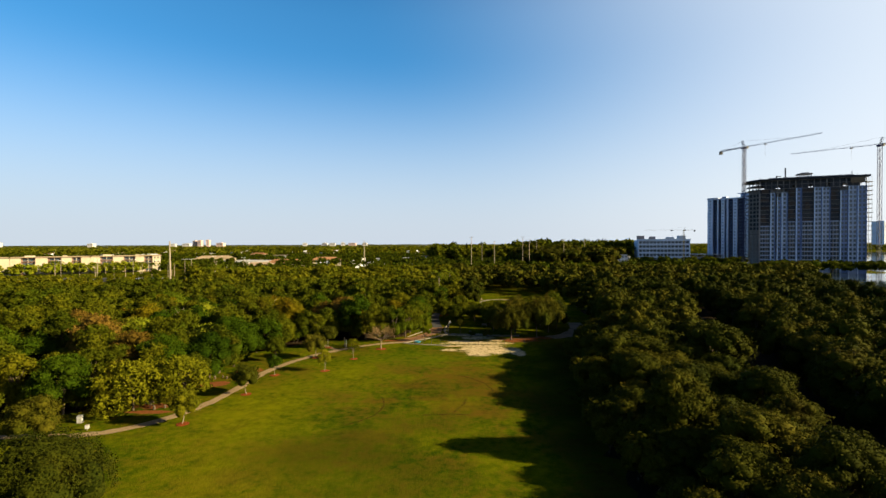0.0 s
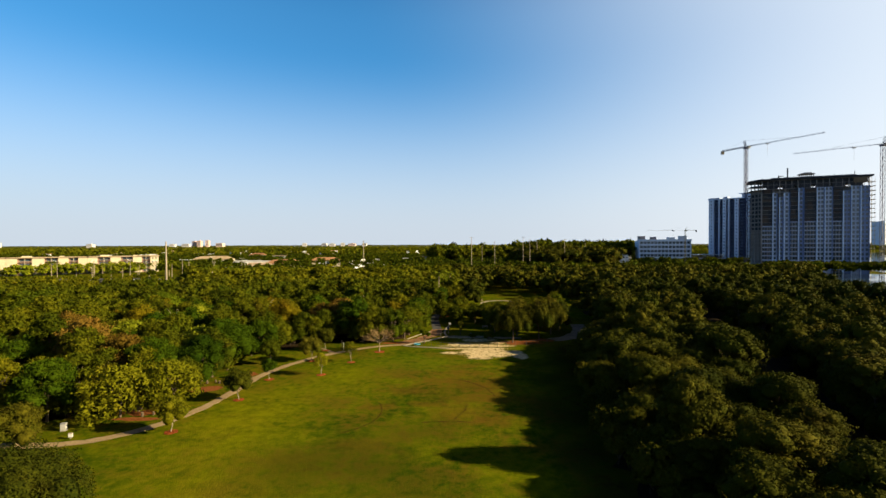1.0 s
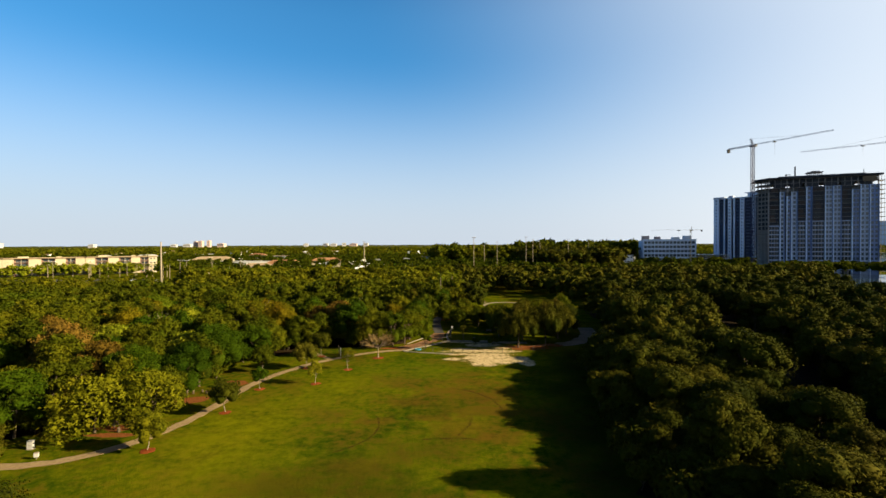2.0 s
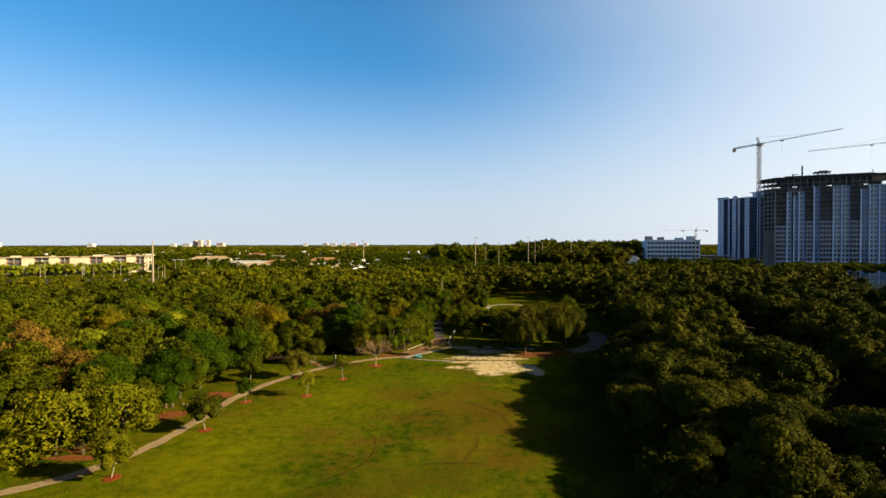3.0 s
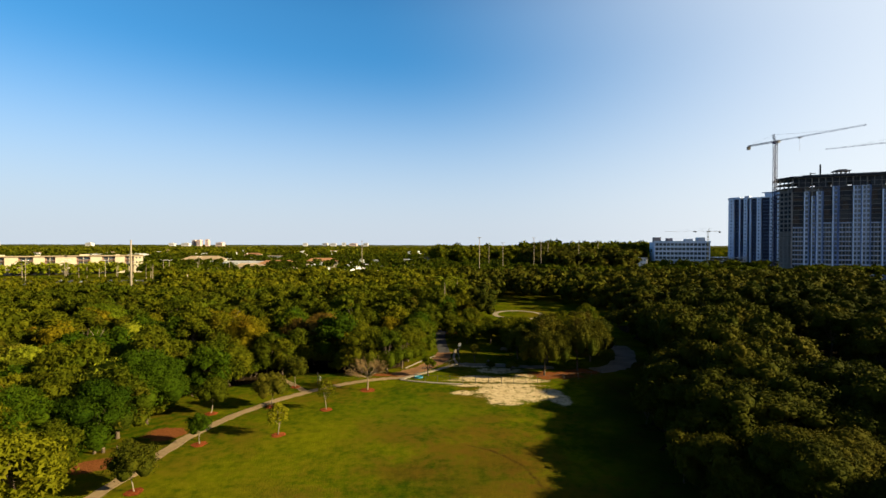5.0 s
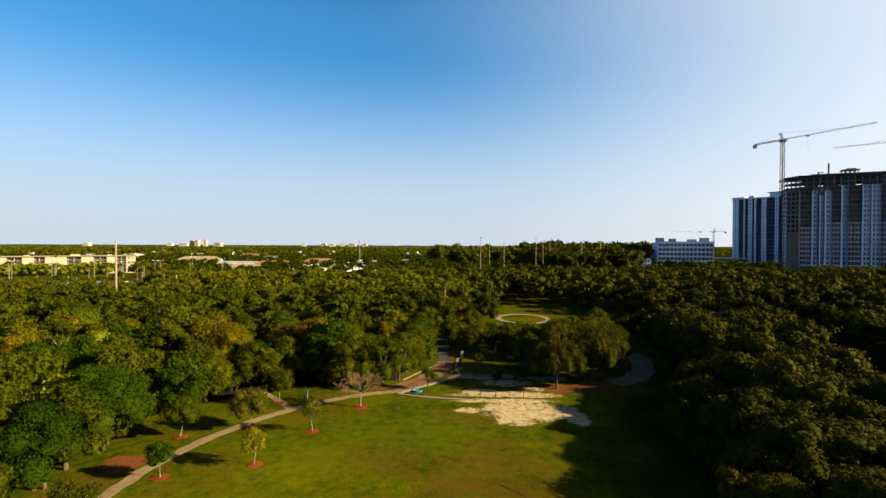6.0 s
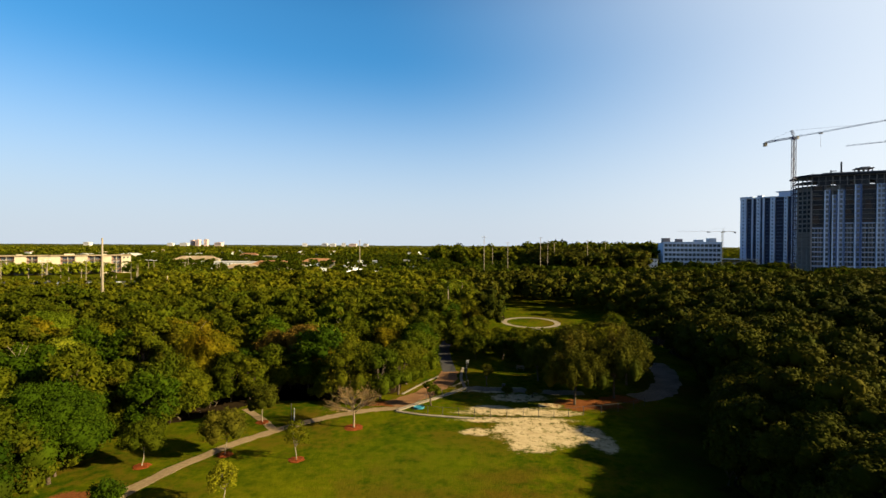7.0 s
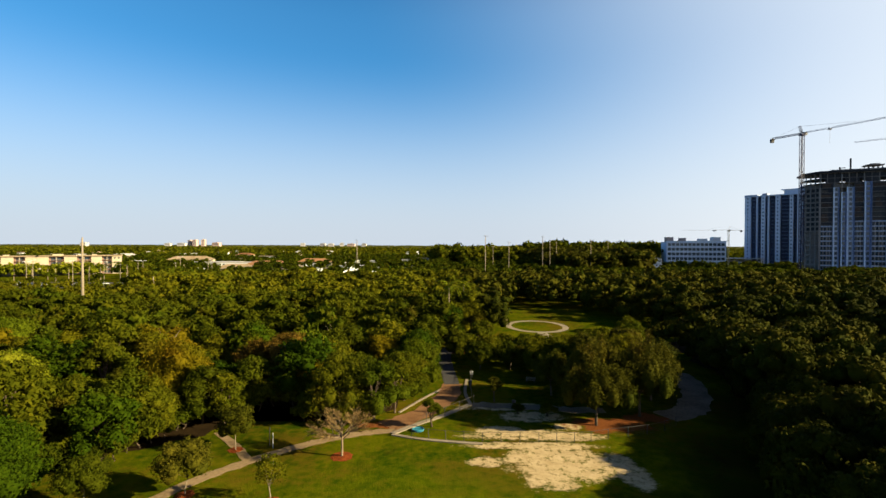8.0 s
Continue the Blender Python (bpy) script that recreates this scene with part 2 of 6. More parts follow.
TURF_AND_SHADE = [  # x, y, half-widths, strength, colour: sunburnt and lush turf along the path, trodden brown turf in the middle, painted shade by the mangroves
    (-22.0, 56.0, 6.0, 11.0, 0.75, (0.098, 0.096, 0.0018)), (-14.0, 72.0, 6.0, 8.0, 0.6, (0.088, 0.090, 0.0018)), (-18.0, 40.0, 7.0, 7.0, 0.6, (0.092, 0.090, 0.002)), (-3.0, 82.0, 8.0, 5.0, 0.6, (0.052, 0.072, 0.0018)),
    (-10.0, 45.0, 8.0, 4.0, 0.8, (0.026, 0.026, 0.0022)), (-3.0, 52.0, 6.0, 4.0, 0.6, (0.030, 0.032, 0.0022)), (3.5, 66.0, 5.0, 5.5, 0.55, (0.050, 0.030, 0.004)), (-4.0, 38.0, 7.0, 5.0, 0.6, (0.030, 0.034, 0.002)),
    # near-black ellipses: tree shade put into the ground colour along the mangrove edge
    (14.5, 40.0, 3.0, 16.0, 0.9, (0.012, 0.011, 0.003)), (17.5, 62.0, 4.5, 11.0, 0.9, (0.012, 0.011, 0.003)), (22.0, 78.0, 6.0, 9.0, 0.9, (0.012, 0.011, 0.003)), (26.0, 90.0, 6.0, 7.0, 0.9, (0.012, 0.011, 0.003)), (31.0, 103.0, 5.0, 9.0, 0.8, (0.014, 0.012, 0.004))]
WHEEL_MARKS = [(-16.6, 69.9, 8.6, 0.24, -13.5, -6.0, 61.5, 75.0), (-2.0, 76.0, 10.9, 0.34, 1.5, 11.0, 75.5, 88.0), (1.0, 46.0, 20.1, 0.34, -3.0, 5.0, 60.0, 68.0), (-20.0, 78.0, 24.9, 0.34, 1.0, 7.0, 66.0, 73.5)]

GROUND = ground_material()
LEAF = foliage("broad_leaves", (0.0130, 0.0215, 0.0010), (0.0425, 0.0500, 0.0020), (0.0870, 0.0830, 0.0030), 0.3)
LEAF_GREEN = foliage("fresh_green_leaves", (0.00935, 0.0212, 0.000845), (0.0235, 0.0423, 0.00127), (0.047, 0.0585, 0.00212))
LEAF_MANGROVE = foliage("mangrove_leaves", (0.00998, 0.0142, 0.00101), (0.0255, 0.0284, 0.00152), (0.0498, 0.0438, 0.00304), 0.06, 0.09, 0.3)
LEAF_YELLOW = foliage("large_yellow_green_leaves", (0.035, 0.0423, 0.0016), (0.0902, 0.092, 0.00319), (0.156, 0.145, 0.00638), 0.3)
LEAF_BROWN = foliage("dry_brown_leaves", (0.0329, 0.0207, 0.00282), (0.0659, 0.0415, 0.0047), (0.103, 0.0636, 0.00937), 0.2)
LEAF_GOLD = foliage("golden_green_leaves", (0.0327, 0.0314, 0.00131), (0.0784, 0.0654, 0.00196), (0.121, 0.0946, 0.00392), 0.3)
LEAF_LIME = foliage("lime_green_leaves", (0.0413, 0.0602, 0.00232), (0.086, 0.108, 0.00413), (0.142, 0.148, 0.00817), 0.3)
LEAF_PINE = foliage("feathery_olive_needles", (0.0180, 0.0200, 0.0018), (0.0430, 0.0430, 0.0032), (0.0760, 0.0660, 0.0056), 0.25)
BARK = two_tone("grey_bark", (0.0346, 0.026, 0.0173), (0.0866, 0.0664, 0.0462), 9.0, 1.2, 0.9, 0.6)
BARK_PALE = two_tone("pale_bark", (0.115, 0.0918, 0.0641), (0.192, 0.158, 0.115), 9.0, 1.2, 0.85, 0.4)
CONCRETE = two_tone("weathered_concrete", (0.145, 0.122, 0.0895), (0.214, 0.184, 0.141), 4.0, 0.35, 0.9, 0.3)
PATH_CONCRETE = two_tone("trodden_path_concrete", (0.115, 0.080, 0.042), (0.20, 0.148, 0.085), 3.0, 0.22, 0.92, 0.4)
PATH_SHELL = two_tone("shell_rock_path", (0.078, 0.063, 0.042), (0.162, 0.132, 0.093), 3.0, 0.3, 0.95, 0.5)
ASPHALT = two_tone("old_asphalt", (0.028, 0.028, 0.03), (0.055, 0.054, 0.055), 8.0, 0.2, 0.9, 0.3)
MULCH_RED = two_tone("red_wood_mulch", (0.0851, 0.0192, 0.00513), (0.179, 0.047, 0.0111), 14.0, 1.5, 0.95, 0.9)
STEEL_DARK = two_tone("dark_galvanised_steel", (0.03, 0.03, 0.03), (0.07, 0.065, 0.06), 10.0, 1.0, 0.55, 0.1, 0.4)
STEEL_PALE = two_tone("pale_painted_steel", (0.45, 0.46, 0.48), (0.62, 0.63, 0.64), 6.0, 0.5, 0.5, 0.1, 0.1)
CRANE_PAINT = two_tone("crane_blue_grey_paint", (0.004, 0.008, 0.036), (0.010, 0.017, 0.065), 2.0, 0.3, 0.7, 0.1)
CRANE_YELLOW = two_tone("crane_faded_yellow_paint", (0.42, 0.30, 0.14), (0.56, 0.42, 0.22), 2.0, 0.3, 0.5, 0.1, 0.1)
WHITE_WALL = two_tone("white_render", (0.459, 0.474, 0.503), (0.592, 0.599, 0.614), 1.5, 0.08, 0.75, 0.1)
TOWER_WHITE = two_tone("bluish_white_render", (0.40, 0.48, 0.63), (0.55, 0.63, 0.78), 1.5, 0.06, 0.8, 0.1)
PALE_PRIMER = two_tone("pale_grey_primer_render", (0.203, 0.25, 0.367), (0.312, 0.367, 0.484), 1.5, 0.06, 0.8, 0.1)
BLUE_WALL = two_tone("blue_grey_primer_render", (0.08, 0.125, 0.25), (0.15, 0.21, 0.38), 1.5, 0.06, 0.8, 0.1)
RAW_CONCRETE = two_tone("raw_structural_concrete", (0.13, 0.12, 0.12), (0.25, 0.23, 0.22), 2.0, 0.08, 0.9, 0.2)
DARK_NET = two_tone("dark_debris_netting", (0.020, 0.022, 0.028), (0.05, 0.05, 0.055), 3.0, 0.15, 0.9, 0.2)
# recess shade of the balcony bays, put into a dark blue colour
DARK_BAY = two_tone("shaded_dark_blue_bay", (0.010, 0.016, 0.040), (0.026, 0.036, 0.075), 1.5, 0.1, 0.6, 0.05)
BROWN_NET = two_tone("brown_debris_netting", (0.035, 0.026, 0.022), (0.085, 0.062, 0.05), 3.0, 0.2, 0.9, 0.2)
CREAM_WALL = two_tone("cream_render", (0.26, 0.225, 0.159), (0.351, 0.309, 0.229), 1.5, 0.08, 0.85, 0.1)
BROWN_TRIM = two_tone("brown_painted_railing", (0.126, 0.074, 0.0555), (0.222, 0.141, 0.104), 5.0, 0.3, 0.7, 0.1)
ROOF_TAN = two_tone("tan_gravel_roof", (0.179, 0.132, 0.0814), (0.256, 0.201, 0.137), 3.0, 0.2, 0.95, 0.3)
ROOF_TILE = two_tone("orange_clay_roof", (0.137, 0.0598, 0.0256), (0.214, 0.111, 0.0513), 5.0, 0.3, 0.85, 0.4)
ROOF_WHITE = two_tone("white_coated_roof", (0.247, 0.247, 0.245), (0.33, 0.326, 0.322), 3.0, 0.2, 0.8, 0.1)
FAR_WALL = two_tone("weathered_grey_white_render", (0.252, 0.252, 0.266), (0.34, 0.333, 0.333), 1.0, 0.05, 0.85, 0.1)
PINK_WALL = two_tone("pale_pink_render", (0.299, 0.217, 0.191), (0.382, 0.299, 0.268), 1.0, 0.05, 0.85, 0.1)
BLUE_PLASTIC = two_tone("turquoise_plastic", (0.0098, 0.091, 0.14), (0.021, 0.147, 0.203), 4.0, 0.8, 0.4, 0.05)
BLUE_CANVAS = two_tone("navy_blue_canvas", (0.006, 0.012, 0.05), (0.014, 0.025, 0.085), 6.0, 0.8, 0.8, 0.1)
WHITE_METAL = two_tone("white_enamel_metal", (0.277, 0.283, 0.289), (0.355, 0.355, 0.344), 5.0, 0.7, 0.4, 0.05)
TIMBER = two_tone("weathered_timber", (0.094, 0.0641, 0.0384), (0.162, 0.12, 0.077), 8.0, 0.8, 0.85, 0.3)
RUBBER = two_tone("black_rubber", (0.015, 0.015, 0.015), (0.03, 0.03, 0.03), 8.0, 1.0, 0.8, 0.1)
PAINT_DARK = two_tone("dark_car_paint", (0.02, 0.03, 0.05), (0.035, 0.05, 0.08), 3.0, 0.4, 0.25, 0.0)
PAINT_SILVER = two_tone("silver_car_paint", (0.40, 0.41, 0.43), (0.52, 0.53, 0.54), 3.0, 0.4, 0.25, 0.0, 0.3)
# litter brown taken darker, so the colour carries the shade under the trees
SHADE_LITTER = two_tone("shade_darkened_litter", (0.00762, 0.00485, 0.00173), (0.0208, 0.0131, 0.0045), 4.0, 0.25, 1.0, 0.8)
TWIG = two_tone("dry_tan_twigs", (0.095, 0.060, 0.022), (0.18, 0.122, 0.052), 6.0, 0.8, 0.9, 0.2)
GLASS = glass("dark_window_glass")
GLASS_BLUE = glass("blue_window_glass", (0.05, 0.085, 0.15))
WATER, _nt, _b = mat("lagoon_water", 0.07)
_b.inputs["Base Color"].default_value = (0.02, 0.035, 0.045, 1)
_b.inputs["Specular IOR Level"].default_value = 0.5
bump(_nt, _b, noise_node(_nt, place(_nt), 0.7, 3.0), 0.12, 0.15)
WOODS_FLOOR = foliage("far_canopy", (0.012, 0.0197, 0.00328), (0.0274, 0.0339, 0.00657), (0.0547, 0.052, 0.0131), 0.0, 0.012)


# ---- builders ----
def P(x, y, z=0.0):
    """The plan is drawn at 1 : 1.2; here is its place in metres."""
    return Vector((1.2 * x, 1.2 * y, 1.2 * z))


def data_of(name, bm, material, smooth=False):
    me = bpy.data.meshes.new(name)
    bm.to_mesh(me)
    bm.free()
    if smooth:
        me.shade_smooth()
    me.materials.append(material)
    return me


def part(name, bm, material, parent, label="", smooth=False):
    me = bm if isinstance(bm, bpy.types.Mesh) else data_of(name, bm, material, smooth)
    ob = new(name, me)
    ob.parent = parent
    if label:
        tagged(ob, label)
    return ob


def thing(name, loc, turn=0.0, label="", category="", group="", kind="", scale=1.0):
    ob = new(name)
    ob.empty_display_size = 0.3
    ob.matrix_basis = Matrix.LocRotScale(loc, Euler((0, 0, turn)), Vector((scale, scale, scale)))
    return tagged(ob, label, category, group, kind)


def structure(name, bm, material, label="", category=""):
    ob = new(name, bm if isinstance(bm, bpy.types.Mesh) else data_of(name, bm, material))
    return tagged(ob, label, category, "", "structure")


def box(bm, x0, x1, y0, y1, z0, z1, bevel=0.0):
    vs = [bm.verts.new((x, y, z)) for z in (z0, z1) for x, y in ((x0, y0), (x1, y0), (x1, y1), (x0, y1))]
    fs = [bm.faces.new([vs[i] for i in f]) for f in ((3, 2, 1, 0), (4, 5, 6, 7), (0, 1, 5, 4), (1, 2, 6, 5), (2, 3, 7, 6), (3, 0, 4, 7))]
    if bevel:
        bmesh.ops.bevel(bm, geom=list({e for f in fs for e in f.edges}), offset=bevel, segments=2, affect="EDGES")
    return bm


def boxes(*dims, bevel=0.0):
    bm = bmesh.new()
    for d in dims:
        box(bm, *d, bevel=bevel)
    return bm


def tube(bm, pts, radii, sides=6, cap=True):
    """A tapered tube along points."""
    rings = []
    up = Vector((0.13, 0.31, 0.94))
    for i, p in enumerate(pts):
        a, b = Vector(pts[max(i - 1, 0)]), Vector(pts[min(i + 1, len(pts) - 1)])
        w = (b - a).normalized()
        u = w.cross(up if abs(w.dot(up)) < 0.95 else Vector((1, 0, 0))).normalized()
        v = w.cross(u)
        rings.append([bm.verts.new(Vector(p) + radii[i] * (math.cos(k) * u + math.sin(k) * v)) for k in [2 * math.pi * j / sides for j in range(sides)]])
    for r, s in zip(rings, rings[1:]):
        for j in range(sides):
            bm.faces.new((r[j], r[(j + 1) % sides], s[(j + 1) % sides], s[j]))
    if cap:
        bm.faces.new(rings[0][::-1])
        bm.faces.new(rings[-1])
    return bm


def ribbon(points, width, z0, z1, wobble=0.0, seed=0):
    """A slab that follows points on the ground, with a slightly uneven edge."""
    rnd = random.Random(seed)
    pts = smooth_line([Vector((x, y)) for x, y in points])
    bm = bmesh.new()
    rows = []
    for i, p in enumerate(pts):
        d = (pts[min(i + 1, len(pts) - 1)] - pts[max(i - 1, 0)]).normalized()
        nrm = Vector((-d.y, d.x))
        l, r = p + nrm * (width / 2 + rnd.uniform(-wobble, wobble)), p - nrm * (width / 2 + rnd.uniform(-wobble, wobble))
        rows.append([bm.verts.new((q.x, q.y, z)) for q, z in ((l, z0), (l, z1), (r, z1), (r, z0))])
    for a, b in zip(rows, rows[1:]):
        for j in range(3):
            bm.faces.new((a[j], a[j + 1], b[j + 1], b[j]))
    bm.faces.new(rows[0])
    bm.faces.new(rows[-1][::-1])
    bmesh.ops.recalc_face_normals(bm, faces=bm.faces)
    return bm


def smooth_line(pts, steps=6):
    """Catmull-Rom through points."""
    out = []
    for i in range(len(pts) - 1):
        a, b, c, d = pts[max(i - 1, 0)], pts[i], pts[i + 1], pts[min(i + 2, len(pts) - 1)]
        for s in range(steps):
            t = s / steps
            out.append(0.5 * (2 * b + (c - a) * t + (2 * a - 5 * b + 4 * c - d) * t * t + (3 * b - a - 3 * c + d) * t ** 3))
    return out + [pts[-1]]


def leaf_mesh(name, verts, faces, material):
    """A mesh from arrays of vertices and of three-cornered faces."""
    me = bpy.data.meshes.new(name)
    verts, faces = np.asarray(verts, np.float32), np.asarray(faces, np.int32)
    n = len(faces)
    me.vertices.add(len(verts))
    me.vertices.foreach_set("co", verts.ravel())
    me.loops.add(n * 3)
    me.loops.foreach_set("vertex_index", faces.ravel())
    me.polygons.add(n)
    me.polygons.foreach_set("loop_start", np.arange(0, n * 3, 3, dtype=np.int32))
    me.polygons.foreach_set("loop_total", np.full(n, 3, np.int32))
    me.update(calc_edges=True)
    me.materials.append(material)
    return me


# ---- plants: builders ----
def leaf_cloud(rnd, blobs, count, size, tilt=0.55, core=True, long=1.0):
    """Leaf sprays, each a bent four-cornered leaf, over the uneven skin of overlapping lobes, with gaps; and the dense twigs inside."""
    b = np.array(blobs, float)
    area = b[:, 3] * b[:, 4] + b[:, 4] * b[:, 5] + b[:, 3] * b[:, 5]
    pick = rnd.choice(len(b), count * 3, p=area / area.sum())
    d = rnd.normal(size=(count * 3, 3))
    d /= np.linalg.norm(d, axis=1)[:, None]
    d[:, 2] = np.where(d[:, 2] < -0.35, -d[:, 2], d[:, 2])
    lump = 1 + 0.16 * np.sin(d[:, 0] * 5.1 + pick) * np.cos(d[:, 1] * 4.7 - pick) + 0.10 * np.sin(d[:, 2] * 9 + 2 * pick + d[:, 0] * 7) + 0.09 * np.sin(d[:, 0] * 15 + 3 * pick) * np.sin(d[:, 1] * 14 - pick)
    gap = np.sin(d[:, 0] * 8 + pick * 1.7) + np.sin(d[:, 1] * 9 - pick) + np.sin(d[:, 2] * 7 + pick)
    p = b[pick, :3] + d * b[pick, 3:6] * (lump * rnd.uniform(0.78, 1.06, count * 3))[:, None]
    keep = gap > rnd.uniform(-2.6, -0.6, count * 3)
    for c in b:
        keep &= (((p - c[:3]) / c[3:6]) ** 2).sum(1) > 0.55
    p, d = p[keep][:count], d[keep][:count]
    n = d * (1 - tilt) + rnd.normal(size=d.shape) * tilt
    n /= np.linalg.norm(n, axis=1)[:, None]
    u = np.cross(n, rnd.normal(size=n.shape))
    u /= np.linalg.norm(u, axis=1)[:, None]
    w = np.cross(n, u)
    s = (size * rnd.uniform(0.6, 1.35, len(p)))[:, None]
    verts = np.stack([p - u * s * long, p + u * s * long * 0.8 + w * s * 0.3 - n * s * 0.2, p + w * s * 0.95 - u * s * 0.2 - n * s * 0.3], 1).reshape(-1, 3)
    faces = np.arange(len(p) * 3).reshape(-1, 3)
    if core:
        ring = np.array([[math.cos(a) * math.cos(e), math.sin(a) * math.cos(e), math.sin(e)] for e in (-1.1, -0.35, 0.35, 1.1) for a in np.arange(6) * math.pi / 3])
        quad = np.array([[r * 6 + j, r * 6 + (j + 1) % 6, r * 6 + 6 + (j + 1) % 6, r * 6 + 6 + j] for r in range(3) for j in range(6)] + [[18, 19, 20, 21], [18, 21, 22, 23]])
        quad = np.vstack([quad[:, [0, 1, 2]], quad[:, [0, 2, 3]]])
        for c in b:
            faces = np.vstack([faces, quad + len(verts)])
            verts = np.vstack([verts, c[:3] + ring * c[3:6] * rnd.uniform(0.60, 0.76, (24, 1))])
    return verts, faces


def lobes(rnd, h, spread, base, n, flat=0.75, skirt=0):
    """Centres and half-widths of a crown's lobes, from the height base to the top h."""
    out = []
    for i in range(n):
        a, r = i * 2.4 + rnd.uniform(-0.5, 0.5), spread * math.sqrt((i + 0.35) / n) * 0.68
        lobe = spread * rnd.uniform(0.29, 0.43)
        top = h - (r / spread) ** 2 * (h - base) * 0.55 - rnd.uniform(0, 0.16) * h
        out.append((r * math.cos(a), r * math.sin(a), max(top - lobe * flat, base + lobe * 0.3), lobe, lobe * rnd.uniform(0.85, 1.15), lobe * flat * rnd.uniform(0.85, 1.2)))
    for i in range(skirt):
        a, lobe = i * 2 * math.pi / skirt + rnd.uniform(-0.3, 0.3), spread * rnd.uniform(0.36, 0.48)
        reach = spread * (0.62 if spread > 3 else 0.45)
        out.append((reach * math.cos(a), reach * math.sin(a), base + (h - base) * rnd.uniform(0.12, 0.4), lobe, lobe, lobe * 1.1))
    return out


def trunk_mesh(rnd, blobs, h, girth, limbs=6, bark=None, fork=0.35, lean=0.25):
    bm = bmesh.new()
    top = Vector((rnd.uniform(-lean, lean), rnd.uniform(-lean, lean), h * fork))
    tube(bm, [(0, 0, -0.15), (0, 0, 0.12), top * 0.5 + Vector((0.05, 0.03, 0)), top], [girth * 1.5, girth * 1.1, girth * 0.92, girth * 0.75], 7)
    for c in blobs[:limbs]:
        end = Vector(c[:3])
        midp = top.lerp(end, 0.5) + Vector((0, 0, -0.1 * h * rnd.uniform(0.1, 0.6)))
        tube(bm, [top * 0.97, midp, end], [girth * 0.55, girth * 0.36, girth * 0.10], 4, False)
    return data_of("trunk", bm, bark or BARK, True)


def tree(name, seed, h, spread, base, leaf, count, size, n=8, girth=0.22, flat=0.75, bark=None, label="", category="tree", loc=(0, 0, 0), turn=0.0, group="", fork=0.35, long=1.0, tilt=0.42, core=True, scale=1.0, skirt=0, plume=False):
    rnd = np.random.RandomState(seed)
    b = plumes(rnd, h, spread, base, n) if plume else lobes(rnd, h, spread, base, n, flat, skirt)
    v, f = leaf_cloud(rnd, b, count, size, tilt, core, long)
    t = thing(name, loc, turn, label, category, group, scale=scale)
    part("trunk", trunk_mesh(rnd, b, h, girth, min(n, 7), bark, fork), None, t)
    part("crown", leaf_mesh("crown", v, f, leaf), None, t)
    return t


def inside(poly, x, y):
    hit = False
    for (x0, y0), (x1, y1) in zip(poly, poly[1:] + poly[:1]):
        if (y0 > y) != (y1 > y) and x < x0 + (y - y0) / (y1 - y0) * (x1 - x0):
            hit = not hit
    return hit


# ---- ground, paths, water ----
bm = bmesh.new()
bmesh.ops.create_grid(bm, x_segments=40, y_segments=40, size=4800)
structure("ground", bm, GROUND, "mown park lawn with dry brown patches, bare sand and painted edge shade", "ground")

WALKWAY = [P(x, y).xy for x, y in ((-75, 47), (-58, 48.6), (-45, 49.4), (-36.7, 50.0), (-32.6, 52.6), (-29.7, 56.8), (-28.1, 62.4), (-27.4, 67.5), (-26.9, 73.0), (-25.2, 78.6), (-21.9, 84.7), (-18.4, 88.8), (-14.6, 92.0), (-11.4, 93.9), (-8.6, 95.0), (-6.3, 95.3))]
structure("path_main", ribbon(WALKWAY, 1.45, -0.05, 0.022, 0.16, 3), PATH_CONCRETE, "narrow trodden tan concrete footpath along the lawn", "path")
structure("path_branch", ribbon([P(*q).xy for q in ((-18.9, 88.6), (-20.1, 90.2), (-21.8, 92.2), (-24.4, 95.0))], 1.05, -0.05, 0.027, 0.06, 4), PATH_CONCRETE, "short concrete branch of the footpath into the trees", "path")
structure("path_dog_run", ribbon([P(*q).xy for q in ((-7.5, 96.6), (-4.6, 99.4), (-2.2, 103.2), (-0.6, 107.5), (0.0, 112.0))], 3.4, -0.05, 0.018, 0.25, 5), two_tone("brown_dirt_path", (0.10, 0.052, 0.024), (0.19, 0.105, 0.052), 5.0, 0.3, 0.95, 0.5), "brown dirt walk beside the dog run", "path")
structure("path_asphalt", ribbon([P(*q).xy for q in ((0.0, 111.6), (-0.3, 116.0), (-0.6, 122.0), (-0.6, 130.0), (1.0, 138.0))], 2.5, -0.05, 0.026, 0.08, 6), ASPHALT, "dark asphalt park path", "path")
structure("path_shell", ribbon([P(*q).xy for q in ((23.6, 99.2), (27.4, 101.4), (30.4, 105.2), (32.4, 109.6), (33.6, 114.0), (33.8, 117.5))], 4.2, -0.05, 0.02, 0.35, 7), PATH_SHELL, "pale crushed shell path at the wood's edge", "path")
structure("path_sandy", ribbon([P(*q).xy for q in ((2.2, 103.4), (5.0, 103.0), (9.0, 102.6), (13.0, 101.6), (17.5, 101.5))], 2.2, -0.05, 0.016, 0.35, 8), PATH_SHELL, "pale sandy path across the dog run", "path")
LOOP = [P(21.4 + 6.6 * math.cos(a), 158.2 + 7.6 * math.sin(a)).xy for a in [2 * math.pi * i / 24 for i in range(25)]]
structure("path_loop", ribbon(LOOP, 1.7, -0.05, 0.02, 0.04, 9), CONCRETE, "pale oval loop path round the meadow lawn", "path")
structure("path_to_loop", ribbon([P(*q).xy for q in ((20.6, 142.0), (21.0, 146.0), (20.8, 149.0), (21.0, 151.0))], 2.6, -0.05, 0.026, 0.05, 10), CONCRETE, "pale concrete path joining the oval loop", "path")
